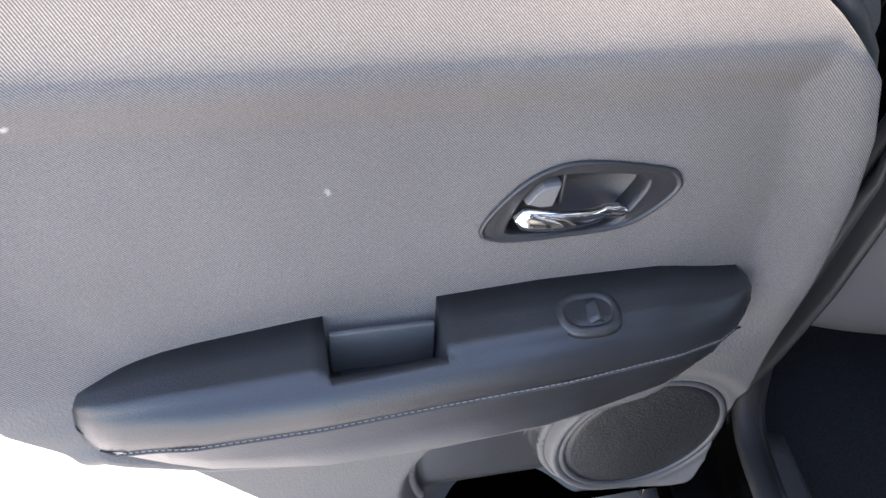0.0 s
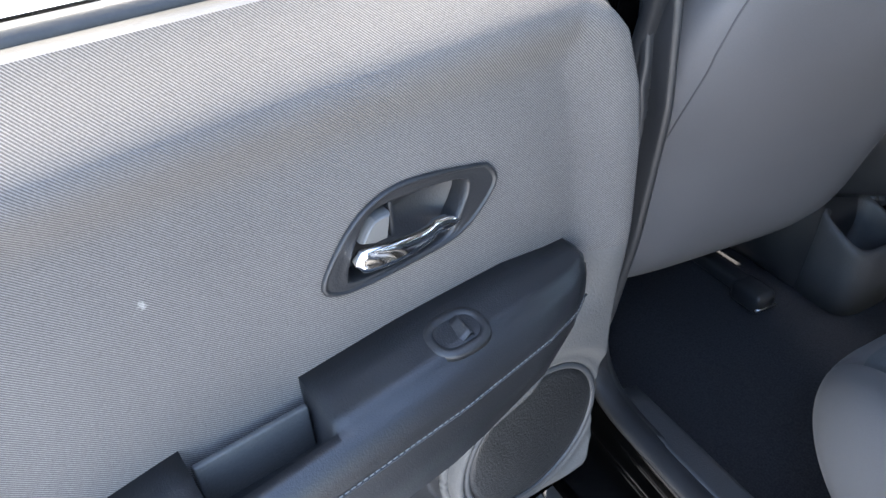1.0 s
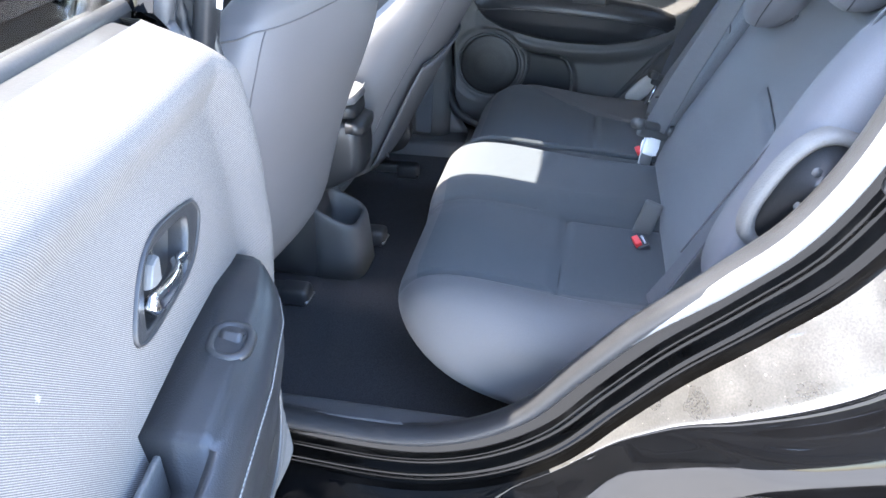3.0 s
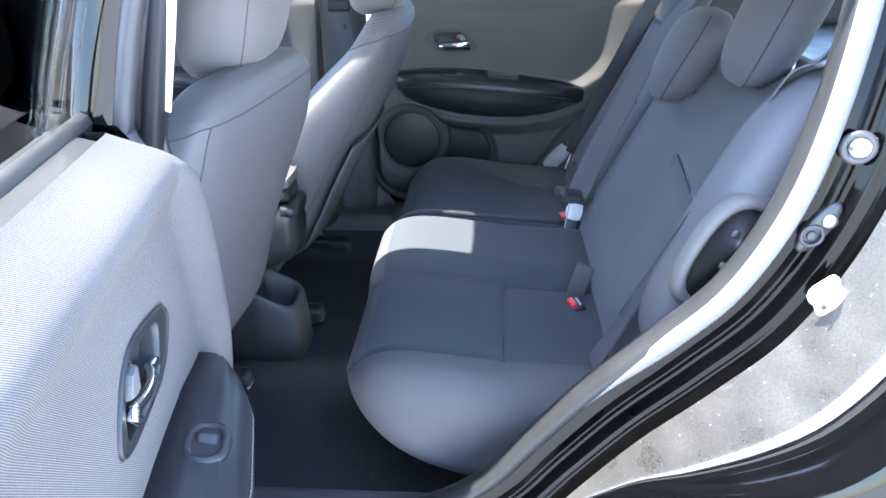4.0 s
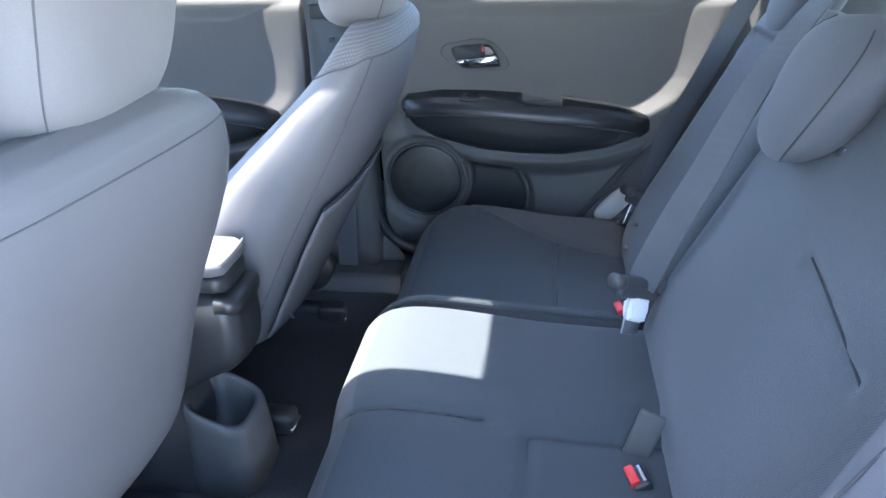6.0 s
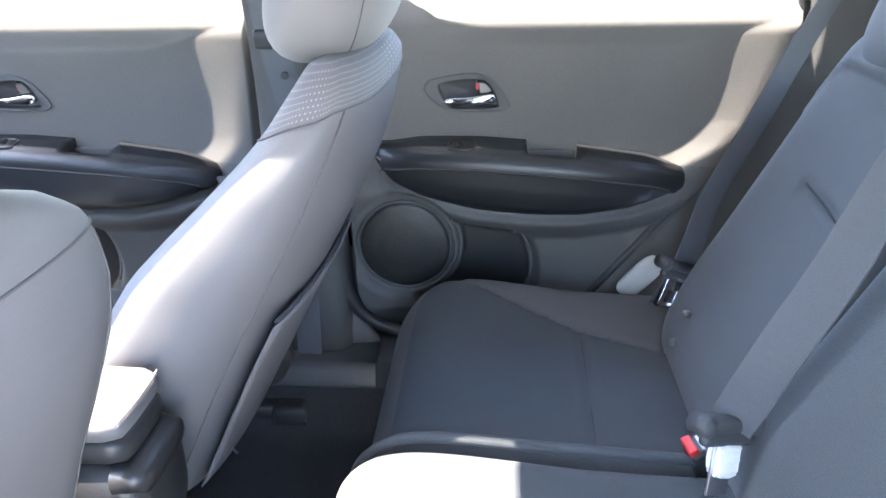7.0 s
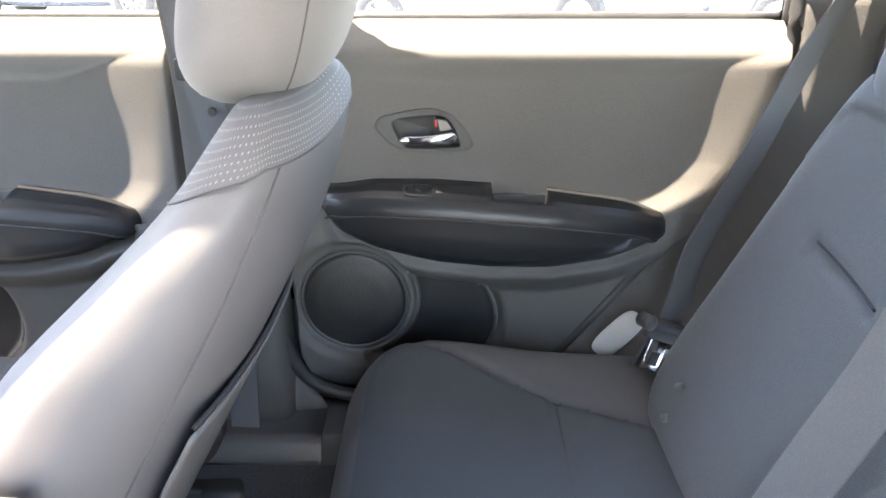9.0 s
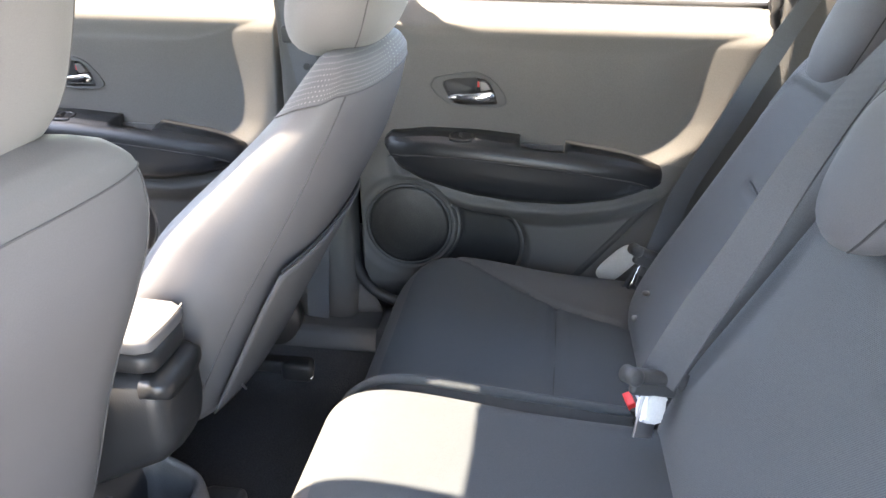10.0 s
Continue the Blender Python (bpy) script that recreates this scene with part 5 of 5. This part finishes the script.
def tongue(at, turn, label, paper=False, window=False):
    th = thing("belt_tongue", label, "belt tongue", "belt tongues", at=at)
    m = pose(*at, *turn) @ Matrix.Scale(1.2, 4)

    def put(pname, me, plabel=""):
        me.transform(m)
        part(pname, me, th, plabel)
    put("grip", block("grip", (0.062, 0.012, 0.022), (0, 0, 0), M_TRIM_DARK, 0.006), "grey plastic grip")
    put("slot_bar", block("slot_bar", (0.072, 0.020, 0.015), (0, 0.0, 0.010), M_TRIM_DARK, 0.006))
    for s in (-1, 1):
        put("end", disc("end", (s * 0.033, -0.009, 0.009), (0, -1, 0), 0.0095, 0.019, M_TRIM_DARK, 18, 0.004), "rounded grey end")
    if window:
        put("blade", block("blade", (0.028, 0.004, 0.040), (-0.004, -0.002, -0.030), M_CHROME, 0.0015), "chrome blade")
        put("blade_slot", block("blade_slot", (0.014, 0.002, 0.018), (-0.004, -0.0048, -0.034), M_BLACK, 0.0005), "dark slot")
    else:
        put("blade", block("blade", (0.026, 0.003, 0.05), (0, 0, -0.032), M_STEEL, 0.001), "steel blade")
    if paper:
        put("paper_label", crumpled("paper_label", (0.034, 0.018, 0.034), (0.004, 0.001, -0.024), M_WHITE), "white paper label")
    return th


def buckle(at, turn, label):
    th = thing("belt_buckle", label, "belt buckle", "belt buckles", at=at)
    m = pose(*at, *turn)

    def put(pname, me, plabel=""):
        me.transform(m)
        part(pname, me, th, plabel)
    put("housing", block("housing", (0.036, 0.024, 0.062), (0, 0, -0.03), M_BLACK, 0.005), "black plastic housing")
    put("release_button", block("release_button", (0.028, 0.012, 0.012), (0, 0.006, 0.002), M_RED, 0.002), "red release button")
    put("slot", block("slot", (0.026, 0.004, 0.004), (0, -0.006, 0.001), M_STEEL, 0.001))
    return th


buckle((0.85, 0.045, 0.640), (-22, 0, 15), "black belt buckle with a red button standing between cushion and backrest")
flap = thing("buckle_strap", "stiff grey buckle strap standing up beside the red button", "strap", at=(0.885, 0.03, 0.60))
part("strap", block("strap", (0.012, 0.034, 0.080), (0.900, 0.034, 0.656), M_TRIM, 0.004, turn=(14, 6, -12)), flap)
buckle((1.196, 0.032, 0.672), (-25, 0, 10), "black belt buckle with a red button by the middle seat")
tongue((1.138, 0.022, 0.738), (-14, 18, -62), "grey belt tongue latched in its buckle with a white paper label", True)
tongue((1.607, -0.040, 0.693), (-8, 24, -72), "grey belt tongue with a chrome buckle hanging by the far door", window=True)


def belt(name, pts, across, label, width=0.047):
    th = thing("seat_belt", label, "seat belt", "rear seat belts", at=pts[0])
    line = smooth_line(pts, 8)
    part("webbing", ribbon("webbing", line, across, width, M_WEBBING), th)
    n = len(line) - 1
    for s in (-1, 1):
        edge = []
        for i, p in enumerate(line):
            d = (line[min(i + 1, n)] - line[max(i - 1, 0)]).normalized()
            a = Vector(across[0]).lerp(Vector(across[1]), i / n)
            edge.append(p + (a - d * a.dot(d)).normalized() * s * width * 0.49)
        part("woven_edge", tube("woven_edge", edge, 0.0017, M_WEBBING, 6), th)
    return th


belt("far", [(1.627, 0.0, 0.581), (1.620, -0.022, 0.646), (1.613, -0.042, 0.696), (1.620, -0.062, 0.760), (1.640, -0.086, 0.828), (1.660, -0.146, 0.946), (1.680, -0.187, 1.027), (1.70, -0.230, 1.105), (1.70, -0.285, 1.22)], ((0.35, -0.9, 0), (0.5, -0.85, 0)), "grey webbing seat belt beside the far door")
belt("middle", [(1.144, 0.018, 0.745), (1.140, -0.015, 0.84), (1.145, -0.055, 0.93), (1.170, -0.105, 1.03), (1.205, -0.16, 1.11), (1.27, -0.25, 1.20), (1.36, -0.36, 1.32)], ((0.55, 0.78, 0.30), (1, 0.2, -0.3)), "grey webbing seat belt across the far backrest")
belt("near", [(0.622, 0.045, 0.66), (0.622, 0.022, 0.71), (0.620, -0.020, 0.80), (0.616, -0.055, 0.87), (0.600, -0.110, 1.02), (0.562, -0.150, 1.135), (0.515, -0.180, 1.185), (0.47, -0.22, 1.36)], ((1, 0.1, 0), (0.6, -0.8, 0)), "grey webbing seat belt beside the open door")
anchor = thing("belt_anchor_cover", "belt sleeve and strap by the far door, with a pale sun patch plate", "belt anchor", at=(1.635, 0.008, 0.616))
# pale plate in place of a sunlit patch on the pillar trim
def sun_patch_plate(u, v):
    a, q = 2 * math.pi * u, math.sin(math.pi * 0.5 * v)
    p, r = q * 0.048 * math.copysign(abs(math.cos(a)) ** 0.6, math.cos(a)), q * 0.023 * math.copysign(abs(math.sin(a)) ** 0.6, math.sin(a))
    return (1.676 - 0.010 * math.cos(math.pi * 0.5 * v), 0.010 - 0.66 * p + 0.75 * r, 0.652 + 0.75 * p + 0.66 * r)


part("cover", sheet("cover", sun_patch_plate, 40, 10, M_SUN_PATCH), anchor)
part("sleeve", ribbon("sleeve", [(1.622, 0.004, 0.560), (1.618, -0.018, 0.61), (1.612, -0.036, 0.665)], ((0.35, -0.9, 0), (0.35, -0.9, 0)), 0.046, M_BLACK, 0.004), anchor, "black sleeve round the webbing")
part("lower_strap", ribbon("lower_strap", [(1.615, -0.010, 0.566), (1.615, -0.040, 0.594), (1.615, -0.070, 0.619)], ((0, 0.6, 0.8), (0, 0.6, 0.8)), 0.014, M_WHITE), anchor)


# ---- console between the front seats ----
con = thing("centre_console", "black plastic centre console with a padded lid and a rear tray", "console", at=(MID, 0.8, 0.37))


def box_loft(name, sections, mats):
    rings = []
    for y, zc, hw, hh, n in sections:
        rings.append([Vector((MID + 0.03 + hw * math.copysign(abs(math.cos(a)) ** (2 / n), math.cos(a)), y, zc + hh * math.copysign(abs(math.sin(a)) ** (2 / n), math.sin(a)))) for a in (2 * math.pi * i / 40 for i in range(40))])
    return loft(name, rings, mats)


part("lid", box_loft("lid", [(0.632, 0.772, 0.034, 0.010, 4), (0.636, 0.774, 0.045, 0.015, 4), (0.652, 0.776, 0.051, 0.017, 4), (0.80, 0.780, 0.054, 0.018, 4), (0.93, 0.780, 0.052, 0.017, 4)], M_BLACK), con, "black plastic underside of the armrest lid")
part("lid_pad", box_loft("lid_pad", [(0.630, 0.800, 0.034, 0.006, 4), (0.634, 0.801, 0.046, 0.011, 4), (0.650, 0.802, 0.053, 0.014, 4), (0.80, 0.806, 0.055, 0.015, 4), (0.92, 0.806, 0.054, 0.014, 4), (0.93, 0.804, 0.04, 0.008, 4)], M_BACK), con, "padded grey vinyl armrest")
part("lid_seam", tube("lid_seam", [(MID + 0.03 + q * 0.046, 0.634 - 0.003 * (1 - q * q), 0.812) for q in np.linspace(-1, 1, 14)], 0.0012, M_THREAD, 6), con, "pale stitched seam")
part("bin", box_loft("bin", [(0.622, 0.69, 0.04, 0.03, 3), (0.627, 0.69, 0.052, 0.055, 3), (0.645, 0.69, 0.058, 0.07, 4), (0.75, 0.66, 0.062, 0.095, 4), (0.93, 0.65, 0.062, 0.10, 4)], M_BLACK), con, "black glossy storage bin")
part("lid_latch", box_loft("lid_latch", [(0.616, 0.738, 0.03, 0.006, 3), (0.619, 0.738, 0.050, 0.017, 3), (0.65, 0.742, 0.058, 0.02, 3)], M_BLACK), con)
part("base", box_loft("base", [(0.735, 0.44, 0.05, 0.07, 6), (0.742, 0.45, 0.062, 0.10, 6), (0.80, 0.50, 0.085, 0.14, 4), (1.40, 0.52, 0.11, 0.16, 4)], M_BLACK), con, "black plastic tunnel cover")


def tray_ring(grow, z, slope):
    out = []
    for k in range(44):
        a = 2 * math.pi * k / 44
        c, q = math.cos(a), math.sin(a)
        x, y = (0.066 + grow) * math.copysign(abs(c) ** 0.55, c), (0.056 + grow) * math.copysign(abs(q) ** 0.55, q)
        out.append(Vector((MID + 0.038 + x, 0.700 + y, z + slope * y)))
    return out


part("tray", loft("tray", [tray_ring(g, z, t) for g, z, t in ((0.010, 0.372, 0.0), (0.006, 0.44, 0.1), (0.002, 0.505, 0.4), (0.0, 0.520, 0.5), (-0.004, 0.527, 0.5), (-0.009, 0.526, 0.5), (-0.013, 0.518, 0.5), (-0.018, 0.47, 0.2), (-0.024, 0.425, 0.0))], M_TRIM_DARK), con, "dark plastic open tray with a rounded rim")
HOOK = Vector((0.032, -0.026, 0.085))
hook = thing("seat_hook", "small wire hook below the front seat back", "hook", at=(1.23, 0.66, 0.5))
part("wire", tube("wire", [p + HOOK for p in smooth_line([(1.225, 0.668, 0.53), (1.225, 0.655, 0.51), (1.232, 0.652, 0.495), (1.236, 0.66, 0.50)], 5)], 0.002, M_STEEL, 6), hook)


# dashboard with its vents
def dash():
    d = thing("dashboard", "dark plastic dashboard with air vents", "dashboard", at=(MID, 1.6, 0.6))
    rings = []
    for x in np.linspace(0.36, 1.74, 14):
        prof = [(1.46, 0.70), (1.42, 0.80), (1.43, 0.90), (1.47, 0.985), (1.55, 1.02), (1.75, 1.02), (1.88, 1.0), (1.88, 0.6), (1.6, 0.55)]
        rings.append([Vector((x, y - 0.05 * bell(x - 0.7, 0.2) * (z > 0.85), z + 0.04 * bell(x - 0.7, 0.18) * (z > 0.95))) for y, z in prof])
    part("panel", loft("panel", rings, M_BLACK), d)
    for cx in (0.46, 1.0, 1.12, 1.62):
        v = part("vent", block("vent", (0.12, 0.02, 0.07), (cx, 1.432, 0.90), M_TRIM_DARK, 0.01), d, "slatted air vent")
        for k in range(4):
            part("slat", block("slat", (0.10, 0.012, 0.005), (cx, 1.42, 0.877 + 0.016 * k), M_STEEL, 0.001), v)


dash()


# front belts on the centre pillars
def front_belt(sx, label):
    x = MID + sx * (0.585 if sx > 0 else 0.60)
    dy = 0.0 if sx > 0 else 0.14
    th = thing("front_seat_belt", label, "seat belt", "front seat belts", at=(x, 0.64, 0.7))
    part("webbing", ribbon("webbing", smooth_line([(x, 0.62 + dy, 0.50), (x - sx * 0.002, 0.60 + dy, 0.9), (x - sx * 0.03, 0.615 + dy, 1.10), (x - sx * 0.035, 0.64 + dy, 1.28)], 6), ((0, 1, 0), (0, 1, 0)), 0.046, M_WEBBING), th)
    part("tongue", block("tongue", (0.014, 0.06, 0.03), (x - sx * 0.03, 0.612 + dy, 1.085), M_BLACK, 0.006), th)
    part("stop", disc("stop", (x - sx * 0.032, 0.60 + dy, 1.03), (-sx, 0, 0), 0.006, 0.004, M_BLACK, 10), th)


front_belt(1, "grey front seat belt hanging on the far centre pillar")
front_belt(-1, "grey front seat belt hanging on the near centre pillar")


# ---- parked cars beyond the far windows ----
def parked_car(at, turn, paint, label, suv=False):
    th = thing("parked_car", label, "car", "parked cars", at=at)
    m = pose(*at, 0, 0, turn)
    hb, hr = (0.98, 1.62) if suv else (0.92, 1.45)

    def put(pname, me, parent=None, plabel=""):
        me.transform(m)
        return part(pname, me, parent or th, plabel)
    secs = [(-2.2, 0.62, 0.30, hb - 0.14), (-2.12, 0.78, 0.24, hb - 0.04), (-1.5, 0.88, 0.22, hb), (0.0, 0.90, 0.20, hb), (1.3, 0.88, 0.22, hb - 0.04), (1.95, 0.80, 0.24, hb - 0.16), (2.15, 0.62, 0.30, hb - 0.28)]
    rings = []
    for y, hw, lo, hi in secs:
        rings.append([Vector((hw * math.copysign(abs(math.cos(a)) ** 0.35, math.cos(a)) * (1 - 0.08 * max(0, math.sin(a))), y, (lo + hi) / 2 + (hi - lo) / 2 * math.copysign(abs(math.sin(a)) ** 0.5, math.sin(a)))) for a in (2 * math.pi * i / 40 for i in range(40))])
    put("body", loft("body", rings, paint), None, "painted body")
    cab = []
    for z, y0, y1, hw in ((hb - 0.05, -1.95, 1.15, 0.82), (hb + 0.1, -1.85, 0.95, 0.79), (hr - 0.12, -1.5, 0.35, 0.66), (hr - 0.03, -1.35, 0.2, 0.60), (hr, -1.2, 0.05, 0.5)):
        cab.append(superring(0, (y0 + y1) / 2, z, hw, (y1 - y0) / 2, 5, 40))
    put("cabin", loft("cabin", cab, [paint, M_DARKPANE], pick=lambda a, i: 1 if a in (1,) and i % 10 not in (0, 9) else 0), None, "cabin with dark windows")
    for sx in (-1, 1):
        for y in (-1.33, 1.33):
            arch = put("wheel_arch", disc("wheel_arch", (sx * 0.87, y, 0.35), (sx, 0, 0), 0.40, 0.1, M_BLACK, 32), None, "dark wheel arch")
            w = wheel((sx * 0.90, y, 0.335), 0.335, sx, None)
            for o in (w, *w.children_recursive):
                o.data.transform(m)
            w.parent = th
            off = Matrix.Translation(-Vector(at))
            for o in (w, *w.children_recursive):
                o.data.transform(off)
        put("lamp", block("lamp", (0.06, 0.08, 0.16), (sx * 0.76, -2.12, hb - 0.16), M_LAMP, 0.02), None, "red rear lamp")
        put("mirror", block("mirror", (0.16, 0.10, 0.11), (sx * 0.95, 0.75, hb + 0.06), paint, 0.03), None, "door mirror")
    return th


M_DARKPANE = material("dark_window", (0.02, 0.022, 0.025), 0.06, stain=0.1, coat=1.0)
parked_car((14.2, 6.8, 0), 0, M_NAVY, "dark estate car parked across the lot", True)
parked_car((11.65, -0.2, 0), 0, M_SILVER, "silver hatchback parked across the lot")
parked_car((11.4, -5.45, 0), 180, M_NAVY, "dark hatchback parked across the lot with its red rear lamp showing")
